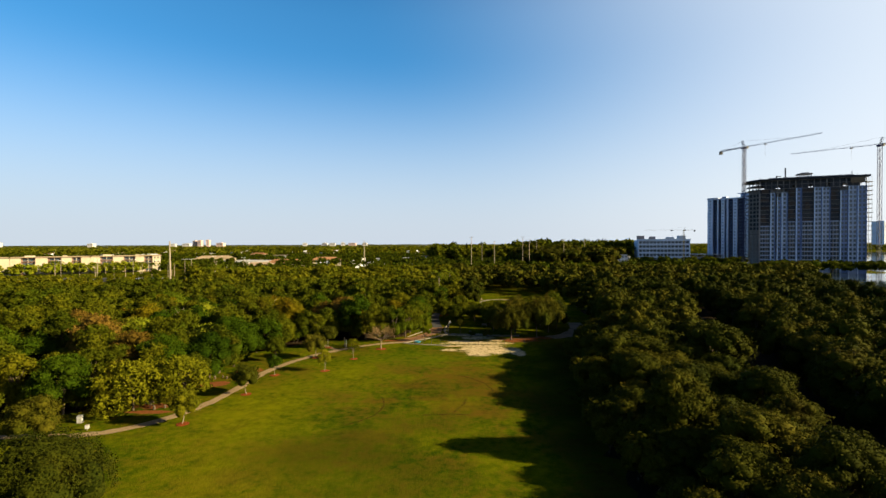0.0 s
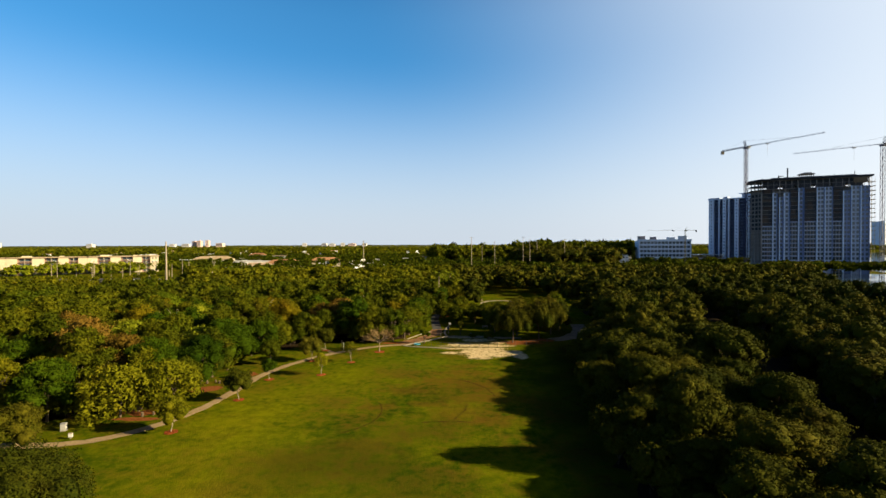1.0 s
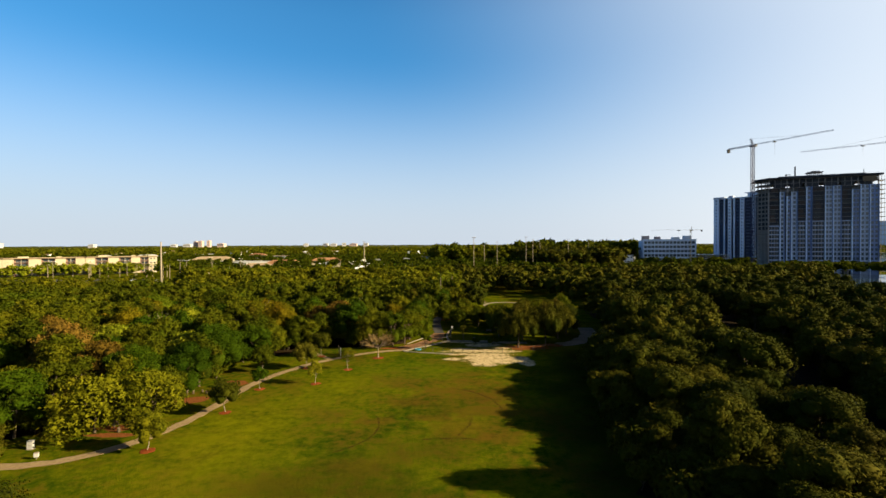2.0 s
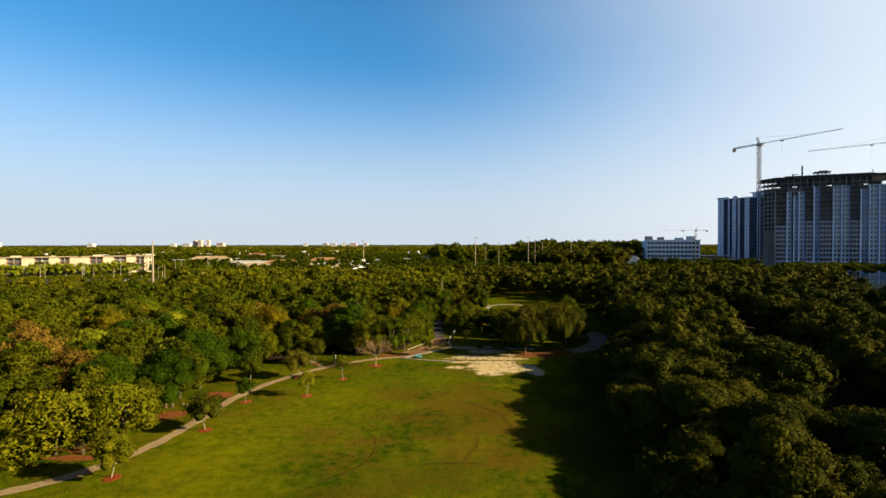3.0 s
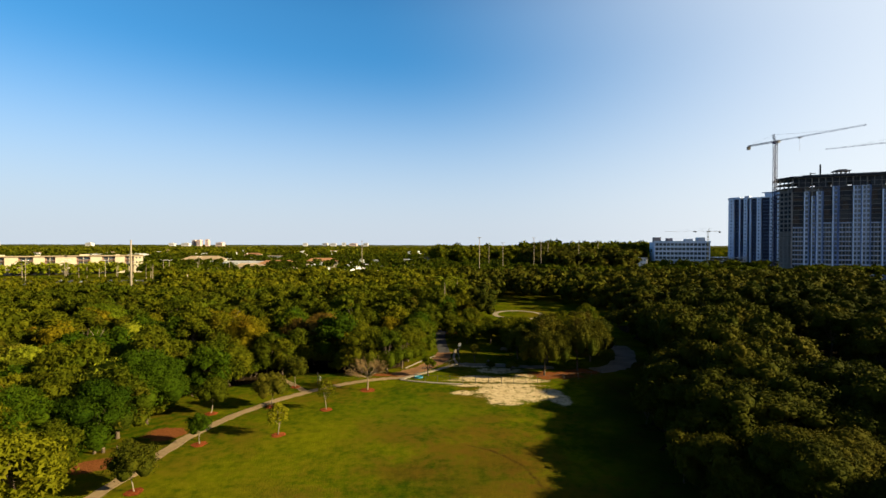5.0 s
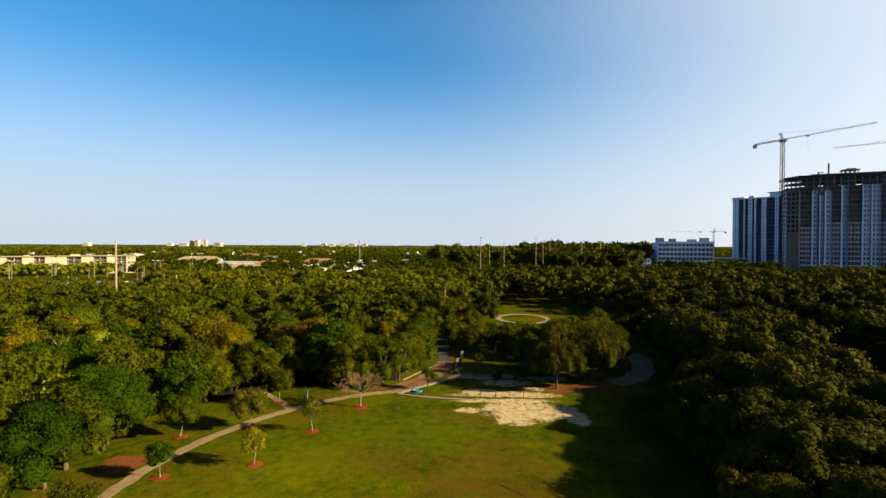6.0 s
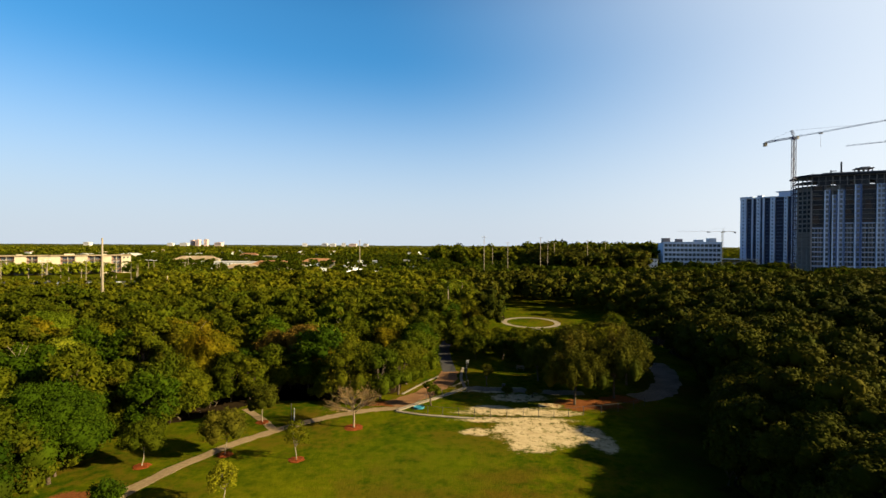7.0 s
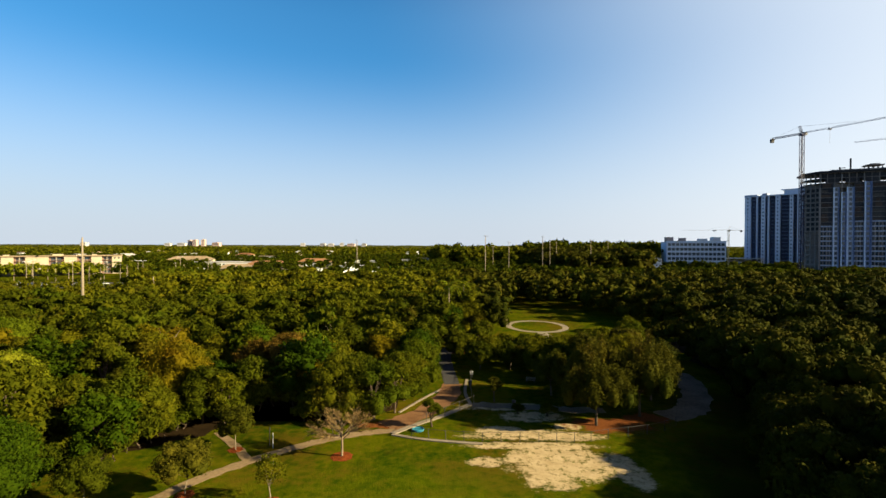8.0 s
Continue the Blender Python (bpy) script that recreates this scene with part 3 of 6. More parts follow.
for pts, w in (([(-6.6, 94.5), (-4.0, 97.2), (-1.4, 99.6), (1.9, 103.3)], 0.75), ([(-6.6, 94.3), (-4.6, 93.5), (-2.9, 92.95), (-1.2, 92.6), (0.6, 92.25), (2.4, 92.0)], 0.5), ([(-6.4, 100.6), (-4.2, 104.8), (-1.7, 109.0)], 0.35), ([(2.0, 103.5), (1.6, 108.0), (2.2, 114.0)], 0.45)):
    structure("kerb", ribbon([P(*q).xy for q in pts], w, -0.1, 0.11, 0.01, 11), CONCRETE, "pale concrete edging strip of the dog run", "kerb")
bm = bmesh.new()
bm.faces.new([bm.verts.new(P(x, y, 0.04)) for x, y in ((108, 136), (132, 108), (900, 108), (1300, 600), (900, 900), (420, 700), (300, 340), (288, 300), (274, 288), (206, 292), (140, 188))])
bmesh.ops.recalc_face_normals(bm, faces=bm.faces)
structure("water", bm, WATER, "calm blue lagoon reflecting the sky", "water")
structure("parking_lot", boxes((-330, -148, 300, 338, -0.1, 0.03)), ASPHALT, "dark asphalt parking lot before the apartment block", "parking lot")

# ---- woods ----
HOUSES = [  # plan x, y, width, depth, eaves, wall, roof, turn, label, flat roof
    (-143, 384, 30, 12, 7.0, WHITE_WALL, ROOF_WHITE, 0.2, "low white house with a white flat roof", True),
    (-121, 380, 34, 14, 5.5, CREAM_WALL, ROOF_TILE, 0.1, "low cream house with an orange hipped roof", False),
    (-90, 382, 16, 10, 6.0, WHITE_WALL, ROOF_WHITE, 0.3, "small white house among trees", True),
    (-57, 372, 28, 12, 5.0, WHITE_WALL, ROOF_WHITE, 0.5, "long low white building among trees", True),
    (-131, 352, 26, 12, 4.6, CREAM_WALL, ROOF_TAN, 0.2, "low cream house with a tan hipped roof", False),
    (-165, 400, 40, 14, 6.5, WHITE_WALL, ROOF_WHITE, 0.1, "long white flat-roofed building", True),
    (-98, 420, 30, 12, 6.5, CREAM_WALL, ROOF_TILE, 0.2, "cream house with an orange roof among trees", False),
    (-200, 430, 40, 14, 7.5, CREAM_WALL, ROOF_TAN, 0.3, "cream building with a tan roof", False),
    (-20, 430, 26, 12, 7.5, WHITE_WALL, ROOF_WHITE, 0.1, "white flat-roofed house in the woods", True),
    *[(random.Random(i).uniform(-0.9, 0.02) * y, y, 12 + 5 * (i % 4), 11, 6.8 + 0.9 * (i % 3), (WHITE_WALL, CREAM_WALL, WHITE_WALL)[i % 3], (ROOF_WHITE, ROOF_TAN, ROOF_TILE, ROOF_WHITE)[i % 4], 0.4 * (i % 5), "far suburban house showing above the tree canopy", i % 3 != 1) for i, y in enumerate(range(425, 905, 16))],
    (128, 333, 9, 9, 13.0, WHITE_WALL, ROOF_WHITE, 0.3, "small white tower house above the trees", True),
    (90, 500, 14, 10, 12.5, CREAM_WALL, ROOF_TILE, 0.2, "orange-roofed house on the skyline", False),
    (140, 372, 24, 10, 10.0, WHITE_WALL, ROOF_WHITE, -0.1, "low white building beyond the woods", True),
    (40, 470, 20, 10, 11.5, CREAM_WALL, ROOF_TILE, 0.0, "cream house with an orange roof on the skyline", False),
]
OPEN = [(-75, 44), (-50, 53.5), (-41, 55), (-37.5, 60), (-34.5, 66), (-32, 72), (-32, 80), (-30.5, 86), (-25.5, 91.5), (-20, 95.5), (-14, 98.5), (-8, 98.5), (-5.5, 102), (-4.2, 108.5), (-3.8, 116), (-3.2, 124),
        (-2.4, 132), (1, 139), (10, 143), (15, 150), (16.5, 160), (15.5, 172), (18.5, 182), (27, 186), (37, 184), (43, 174), (45, 160), (43.5, 142), (41, 125), (36, 110), (32.5, 100), (28.5, 92), (25, 86), (22, 80), (19.5, 70), (17, 60), (15.5, 50), (14.5, 40), (14, 28), (14, 5), (14, -25), (-75, -25)]
CREEK = [(27, 27), (38.5, 60), (46.5, 83), (56, 108), (70.5, 148), (80, 146), (65, 106), (56.5, 81), (48.5, 58), (37, 27)]
LAGOON = [(114, 134), (136, 112), (1200, 112), (1500, 1000), (430, 760), (290, 340), (246, 282), (210, 262), (150, 188)]
CLEARINGS = [[(-400, 266), (-140, 266), (-138, 292), (-400, 292)], [(-400, 292), (-176, 292), (-190, 372), (-400, 330)], [(-118, 186), (-102, 160), (-92, 162), (-94, 190), (-112, 214)],
             [(200, 318), (203, 308), (266, 280), (285, 330), (236, 345)], [(150, 380), (240, 380), (240, 440), (150, 440)], [(222, 372), (300, 360), (300, 440), (222, 440)], [(-96, 300), (-40, 300), (-40, 322), (-96, 322)]]


def near_house(x, y):
    return any(abs(x - h[0]) < h[2] / 2.0 + 1 and h[1] - 16 < y < h[1] + 9 for h in HOUSES)


def depth_in_wood(x, y):
    """How far a spot lies behind the wood's edge."""
    for r in (2.5, 4.5, 6.5, 9.0, 12.0):
        if any(inside(OPEN, x + r * math.cos(a), y + r * math.sin(a)) for a in (0.0, 0.8, 1.6, 2.4, 3.14, 3.9, 4.7, 5.5)):
            return r
    return 15.0


def wooded(x, y, margin):
    ring = [(x, y)] + [(x + margin * math.cos(a), y + margin * math.sin(a)) for a in (0.0, 1.05, 2.09, 3.14, 4.19, 5.24)]
    return not any(inside(OPEN, *q) for q in ring) and not any(inside(c, x, y) for c in [CREEK, LAGOON] + CLEARINGS) and not near_house(x, y)


def scatter(y0, y1, step, reach, rnd):
    """Uneven spots within the wide wedge of land ahead."""
    y = y0
    while y < y1:
        w = reach * max(y, 0) + 14
        x = -w
        while x < w:
            yield x + rnd.uniform(-0.42, 0.42) * step, y + rnd.uniform(-0.42, 0.42) * step
            x += step
        y += step * 0.92


rnd = random.Random(11)
KINDS = [  # name, seed, height, half-spread, crown base, leaves, sprays, size, lobes, label
    ("broadleaf_tree", 1, 9.6, 4.0, 1.0, LEAF, 2450, 0.30, 14, "olive-green broadleaf tree with a dense rounded crown"),
    ("broadleaf_tree", 2, 8.8, 4.4, 0.9, LEAF, 2450, 0.31, 16, "olive-green broadleaf tree with a wide uneven crown"),
    ("broadleaf_tree", 3, 10.4, 3.8, 1.2, LEAF, 2400, 0.30, 13, "tall olive-green broadleaf tree in the wood"),
    ("broadleaf_tree", 4, 9.0, 4.0, 1.0, LEAF_GREEN, 2450, 0.29, 14, "fresh green broadleaf tree with a dense crown"),
    ("broadleaf_tree", 9, 8.8, 3.9, 1.0, LEAF_LIME, 3000, 0.26, 14, "bright lime-green broadleaf tree among olive ones"),
    ("broadleaf_tree", 5, 8.6, 3.8, 1.2, LEAF_BROWN, 2600, 0.21, 12, "thinning brown-leaved tree with a dry crown"),
    ("broadleaf_tree", 10, 9.8, 4.2, 1.0, LEAF_GOLD, 3300, 0.24, 15, "golden-green broadleaf tree with an uneven crown"),
]
RIGHT_KINDS = []  # near the lawn's foot, along it, and beyond
for near, (sprays, size, n) in enumerate(((5600, 0.160, 21), (2300, 0.25, 17), (1100, 0.36, 13))):
    RIGHT_KINDS += [
        ("mangrove_tree", 10 * near + 6, 10.6, 4.2, 0.5, LEAF_MANGROVE, sprays, size, n, "dark green mangrove tree in a dense thicket"),
        ("mangrove_tree", 10 * near + 7, 9.8, 4.5, 0.4, LEAF_MANGROVE, sprays, size, n + 1, "dark green mangrove tree with a broad lumpy crown"),
        ("mangrove_tree", 10 * near + 8, 11.4, 4.0, 0.6, LEAF_MANGROVE, sprays, size, n, "tall dark green mangrove tree in a dense thicket"),
    ]
made = {}
near_spots = []
for x, y in [q for q in scatter(14, 122, 5.0, 1.0, rnd) if q[0] < 6] + [q for q in scatter(10, 122, 4.0, 1.0, rnd) if q[0] >= 6]:
    if wooded(x, y, 1.6) and abs(x) < 0.98 * (y + 4) + 6 and not (y > 104 and abs(x) > 70):
        near_spots.append((x, y))
for x, y in near_spots:
    right = x > 6
    roll_ = rnd.random()
    if right:
        k = RIGHT_KINDS[int(roll_ * 3) + (0 if y < 66 and x < 37 else 3 if y < 80 and x < 54 else 6)]
    else:
        k = KINDS[0 if roll_ < 0.24 else 1 if roll_ < 0.46 else 2 if roll_ < 0.64 else 3 if roll_ < 0.79 else 4 if roll_ < 0.86 else 5 if roll_ < 0.91 else 6]
    s = rnd.uniform(0.74, 1.14)
    if right:
        s = (0.96 + (s - 0.94) * 0.45) * min(1.0, (0.50 if y < 97 else 0.86) + 0.045 * depth_in_wood(x, y)) * (1.03 if y < 80 else 1.0)
    else:
        s *= 0.84 if depth_in_wood(x, y) < 5 else 1.0
    m = Matrix.LocRotScale(P(x, y), Euler((0, 0, rnd.uniform(0, 6.28))), Vector((s * rnd.uniform(0.92, 1.1), s * rnd.uniform(0.92, 1.1), s * rnd.uniform(0.9, 1.1))))
    if -23.5 < x < -14.5 and 92 < y < 102.5:  # the shaded hollow behind the fork
        continue
    if k[1] in made:
        copy_thing(made[k[1]], m)
    else:
        t = tree(k[0], k[1], k[2], k[3], k[4], k[5], k[6], k[7], k[8], skirt=5, label=k[9], group="mangrove thicket" if right else "trees of the park wood", tilt=0.30 if right else 0.42)
        t.matrix_basis = m
        made[k[1]] = t


# the understorey that closes the foot of the wood
EDGE = [(-50, 54.6), (-46, 55.5), (-42, 56), (-39.5, 59.5), (-37.5, 63), (-36.5, 67), (-35, 72), (-34.5, 76), (-34, 80), (-33, 84), (-32, 87.5), (-30, 89.5), (-28, 91.5), (-25, 94), (-23, 98.8), (-20.5, 102.0), (-16.5, 102.4), (-13, 98.9), (-10, 98.0), (-7.5, 100.2), (-6, 103.5), (-5, 109), (-4.4, 113), (-3.8, 118), (-3.2, 123), (-2.4, 130), (-1, 137)]
bush = None
for x, y in EDGE:
    for k in range(3):
        m = Matrix.LocRotScale(P(x - rnd.uniform(0.6, 4.2), y + rnd.uniform(-1.6, 2.2)), Euler((0, 0, rnd.uniform(0, 6.28))), Vector((1, 1, rnd.uniform(0.75, 1.25))) * rnd.uniform(0.7, 1.35))
        if bush is None:
            bush = tree("shrub", 70, 2.5, 1.7, 0.05, LEAF, 900, 0.19, 9, 0.06, 0.9, label="dense green undergrowth shrub at the wood's foot", category="shrub", group="undergrowth of the park wood", fork=0.15)
            bush.matrix_basis = m
        else:
            copy_thing(bush, m)


RIGHT_EDGE = [(14.6, 28), (15, 32), (15.4, 36), (16, 40), (16.4, 44), (16.8, 48), (17.4, 52), (17.8, 56), (18.6, 60), (19.8, 64), (20.6, 68), (21.6, 72), (22.6, 76), (24, 80), (25.6, 84), (27.6, 87), (30, 90), (32.4, 93), (34.4, 97), (36, 101), (37.4, 105), (38.6, 109), (39.6, 114), (40.4, 119), (41, 125), (41.4, 132), (42, 140)]
bush = None
for x, y in RIGHT_EDGE:
    for k in range(4):
        m = Matrix.LocRotScale(P(x + rnd.uniform(-0.6, 4.0), y + rnd.uniform(-2.0, 2.0)), Euler((0, 0, rnd.uniform(0, 6.28))), Vector((1, 1, rnd.uniform(0.8, 1.35))) * rnd.uniform(0.8, 1.5))
        if bush is None:
            bush = tree("mangrove_shrub", 71, 2.8, 1.8, 0.05, LEAF_MANGROVE, 800, 0.22, 9, 0.06, 0.9, label="dense dark mangrove shrub at the thicket's foot", category="shrub", group="undergrowth of the mangrove thicket", fork=0.15, tilt=0.3)
            bush.matrix_basis = m
        else:
            copy_thing(bush, m)


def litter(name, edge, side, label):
    """The floor of leaf litter from the wood's edge outwards, its colour darkened to stand for shade."""
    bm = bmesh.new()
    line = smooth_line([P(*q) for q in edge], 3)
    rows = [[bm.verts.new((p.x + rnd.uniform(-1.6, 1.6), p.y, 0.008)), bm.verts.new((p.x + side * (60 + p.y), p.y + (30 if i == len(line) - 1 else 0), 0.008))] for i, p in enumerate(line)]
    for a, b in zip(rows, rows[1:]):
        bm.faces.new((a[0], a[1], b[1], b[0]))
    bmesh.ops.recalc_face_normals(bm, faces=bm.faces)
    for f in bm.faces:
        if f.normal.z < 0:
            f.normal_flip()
    structure(name, bm, SHADE_LITTER, label, "forest floor")


litter("forest_floor_west", [(x - 1.5, y) for x, y in EDGE], -1, "leaf litter darkened for shade under the park wood")
litter("forest_floor_east", [(x + 0.2, y) for x, y in [(14, -25), (14, 5)] + RIGHT_EDGE], 1, "leaf litter and mud darkened for shade under the mangroves")


def plumes(rnd, h, spread, base, n):
    """Upright feathery lobes of a casuarina-like crown."""
    out = []
    for i in range(n):
        a, r = i * 2.4 + rnd.uniform(-0.4, 0.4), spread * math.sqrt((i + 0.2) / n) * 0.85
        top = h - (r / spread) ** 1.5 * (h - base) * 0.5 - rnd.uniform(0, 0.2) * h
        up = rnd.uniform(0.34, 0.50) * (top - base)
        out.append((r * math.cos(a), r * math.sin(a), top - up, spread * rnd.uniform(0.17, 0.27), spread * rnd.uniform(0.17, 0.27), up))
    return out


def woods(name, spots, seed, leaf, count, size, lobe_n, label, tall=(7.5, 11.0), core=True, tilt=0.4):
    """Trees too many to count, joined."""
    rs = np.random.RandomState(seed)
    kinds = [leaf_cloud(rs, lobes(rs, 1.0, 0.44, 0.12, lobe_n, 0.7, 3 if core else 0), count, size, tilt, core) for _ in range(5)]
    vs, fs, n = [], [], 0
    for x, y in spots:
        v, f = kinds[rs.randint(5)]
        h, a = rs.uniform(*tall) * (0.5 if x < -0.52 * y and 168 < y < 262 else 1.0), rs.uniform(0, 6.28)
        c, s = math.cos(a), math.sin(a)
        wide = rs.uniform(0.92, 1.25)
        q = np.empty_like(v)
        q[:, 0], q[:, 1], q[:, 2] = (v[:, 0] * c - v[:, 1] * s) * h * wide, (v[:, 0] * s + v[:, 1] * c) * h * wide, v[:, 2] * h
        vs.append(q + np.array([1.2 * x, 1.2 * y, 0.0]))
        fs.append(f + n)
        n += len(v)
    ob = new(name, leaf_mesh(name, np.vstack(vs), np.vstack(fs), leaf))
    return tagged(ob, label, "woods", "", "stuff")


def town(x, y):
    """Thins the trees among the streets far off on the west side."""
    return x < -20 and y > 236 and rnd.random() < 0.30


mid = [(x, y) for x, y in scatter(104, 250, 6.2, 1.0, rnd) if wooded(x, y, 2.0) and (y > 122 or abs(x) > 70)]
for name, leaf, tall, west, label in (("park_wood", LEAF, (7.0, 12.0), True, "dense olive-green broadleaf wood seen from above"), ("mangrove_wood", LEAF_MANGROVE, (8.5, 12.5), False, "dense dark green mangrove wood seen from above")):
    side = [q for q in mid if (q[0] < 8) == west]
    woods(name, [q for q in side if q[1] < 165], 21 + west, leaf, 640, 0.050, 6, label, tall, tilt=0.4 if west else 0.22)
    woods(name + "_beyond", [q for q in side if q[1] >= 165], 31 + west, leaf, 170, 0.092, 5, label, tall, tilt=0.4 if west else 0.25)
behind = [(x, y) for x, y in ((rnd.uniform(15, 62), rnd.uniform(-30, 13)) for _ in range(150)) if x > 16 + rnd.uniform(0, 4)]
woods("mangrove_wood_behind", behind, 41, LEAF_MANGROVE, 260, 0.072, 6, "dense dark green mangrove wood beside the lawn", (7.0, 11.5))
behind = [(rnd.uniform(-88, -52), rnd.uniform(-30, 46)) for _ in range(120)]
woods("park_wood_behind", behind, 42, LEAF, 180, 0.088, 5, "dense olive-green wood beyond the lawn", (7.0, 11.0))
far = [(x, y) for x, y in scatter(250, 600, 9.5, 1.0, rnd) if wooded(x, y, 1.0) and not town(x, y)]
far += [(200 + 4.0 * i + rnd.uniform(-2, 2), 296 - 1.75 * i - 5 * k + rnd.uniform(-2, 2)) for i in range(21) for k in range(4)]
woods("far_wood", far, 23, LEAF, 84, 0.135, 6, "far olive-green tree canopy towards the horizon", (7.0, 11.5), False)
woods("street_trees", [(-318 + 1.8 * i + rnd.uniform(-1, 1), 264 + 1.25 * i + rnd.uniform(-5, 1)) for i in range(62)], 29, LEAF_LIME, 130, 0.11, 6, "row of low green street trees before the apartments", (6.5, 10.5))
ridge = [(x, y) for x, y in scatter(300, 400, 8.0, 0.6, rnd) if 60 < x < 0.385 * y and wooded(x, y, 1.0)]
crest = [(x, y) for x, y in scatter(420, 470, 9.0, 0.6, rnd) if 2 + rnd.uniform(-14, 14) < x < 0.42 * y]
woods("pine_ridge_wood", ridge, 26, LEAF_PINE, 150, 0.085, 7, "tall feathery dark trees on the skyline", (15.0, 24.0))
woods("pine_crest_wood", [q for q in crest if q[0] < 75], 27, LEAF, 210, 0.09, 7, "row of tall olive trees standing just above the horizon", (16.0, 26.0))
woods("pine_crest_wood_east", [q for q in crest if q[0] >= 75], 28, LEAF, 210, 0.09, 7, "row of tall feathery trees standing above the horizon", (19.0, 28.5))
farther = [(x, y) for x, y in scatter(600, 1500, 24.0, 1.0, rnd) if wooded(x, y, 1.0)]
woods("distant_wood", farther, 24, LEAF, 36, 0.26, 5, "distant flat tree canopy at the horizon", (9.0, 14.0), False)
bm = bmesh.new()
bmesh.ops.create_grid(bm, x_segments=160, y_segments=90, size=1.0)
for v in bm.verts:
    v.co = (v.co.x * 4300, 1700 + (v.co.y + 1) * 1350, 0)
    v.co.z = 6.5 + 5.0 * noise.noise(v.co * 0.013) + 3.5 * noise.noise(v.co * 0.05)
tagged(new("horizon_wood", data_of("horizon_wood", bm, WOODS_FLOOR)), "flat green canopy reaching the horizon", "woods", "", "stuff")


# ---- park trees: single specimens ----
def mulch_ring(x, y, r):
    bm = bmesh.new()
    rr = random.Random(int(x * 10))
    n = 18
    rings = []
    for k, z in ((1.0, 0.0), (0.84, 0.04), (0.5, 0.07)):
        rings.append([bm.verts.new((r * k * (1 + rr.uniform(-0.2, 0.2)) * math.cos(2 * math.pi * i / n), r * k * (1 + rr.uniform(-0.09, 0.09)) * math.sin(2 * math.pi * i / n), z + rr.uniform(0, 0.03))) for i in range(n)])
    for a, b in zip(rings, rings[1:]):
        for i in range(n):
            bm.faces.new((a[i], a[(i + 1) % n], b[(i + 1) % n], b[i]))
    bm.faces.new(rings[-1])
    ob = new("mulch_bed", data_of("mulch_bed", bm, MULCH_RED))
    ob.matrix_basis = Matrix.Translation(P(x, y) + Vector((0, 0, 0.004)))
    tagged(ob, "ring of red wood mulch round a young tree's foot", "mulch bed", "mulch rings of young trees")


YOUNG = [  # plan x, y, height, half-spread, leaves, sprays, spray size, label
    (-28.3, 52.7, 5.0, 2.4, LEAF, 1710, 0.123, "young tree with a thin olive crown and pale trunk"),
    (-25.4, 63.0, 5.2, 2.7, LEAF_MANGROVE, 2850, 0.123, "young tree with a dense dark green crown"),
    (-24.7, 72.0, 4.1, 1.6, LEAF_GREEN, 1330, 0.123, "slender young tree with a small green crown"),
    (-17.7, 74.3, 4.2, 1.5, LEAF_YELLOW, 1900, 0.13, "young tree with a sparse yellow-green crown"),
    (-14.5, 81.8, 4.5, 1.6, LEAF_YELLOW, 1500, 0.12, "young tree with a thin yellowish crown"),
    (-27.6, 80.5, 5.3, 2.6, LEAF, 2850, 0.123, "young shade tree with a rounded green crown"),
    (-20.9, 90.8, 5.4, 2.6, LEAF_MANGROVE, 2850, 0.123, "young shade tree with a full green crown by the fork"),
    (-21.4, 82.8, 5.4, 2.9, LEAF_PINE, 2850, 0.123, "young shade tree with a broad olive crown by the path"),
]
for i, (x, y, h, sp, leaf, cnt, sz, lab) in enumerate(YOUNG):
    tree("young_tree", 60 + i, h, sp, h * 0.34, leaf, cnt, sz, 9, 0.055, 0.9, BARK_PALE, lab, "tree", P(x, y), i * 1.3, "young trees along the footpath", 0.3, core=leaf is not LEAF_YELLOW, skirt=4)
    mulch_ring(x, y, 0.85)


def twig_tree(loc, h, spread, seed):
    """A leafless tree: limbs that fork three times, with thin dry twigs."""
    rr = random.Random(seed)
    bm, tw = bmesh.new(), bmesh.new()
    tube(bm, [(0, 0, -0.1), (0, 0, 0.15), (0.04, 0.02, h * 0.2), (0, 0, h * 0.38)], [0.2, 0.14, 0.12, 0.11], 8)

    def grow(p, d, length, r, level):
        q = p + d * length * 0.5 + Vector((rr.uniform(-1, 1), rr.uniform(-1, 1), rr.uniform(-0.3, 0.6))) * length * 0.07
        e = p + d * length
        tube(tw if level > 1 else bm, [p, q, e], [r, r * 0.8, r * 0.55], 5 if level < 2 else 3, level < 2)
        if level == 3:
            return
        for _ in range((6, 5, 6)[level]):
            n = (d + Vector((rr.uniform(-1, 1), rr.uniform(-1, 1), rr.uniform(-0.45, 0.75))) * 0.8).normalized()
            grow(p.lerp(e, rr.uniform(0.45, 1.0)), n, length * rr.uniform(0.5, 0.72), r * 0.55, level + 1)

    for i in range(9):
        a = i * 2.4
        d = Vector((math.cos(a), math.sin(a), rr.uniform(0.35, 1.1))).normalized()
        grow(Vector((0, 0, h * rr.uniform(0.28, 0.38))), d, spread * 0.52, 0.085, 0)
    t = thing("leafless_tree", loc, 0, "leafless spreading tree with a pale trunk on the lawn", "tree")
    part("trunk", bm, TIMBER, t, smooth=True)
    part("branchwork", tw, TWIG, t, "dense fan of dry tan twigs")
    v, f = leaf_cloud(np.random.RandomState(seed), [(0, 0, h * 0.66, spread * 0.9, spread * 0.9, h * 0.27)], 800, 0.08, 0.7, False)
    part("leaves", leaf_mesh("leaves", v, f, LEAF_PINE), None, t, "last dry olive-brown leaves")
    return t


twig_tree(P(-10.7, 89.4), 6.2, 3.9, 5)
mulch_ring(-10.7, 89.4, 1.2)

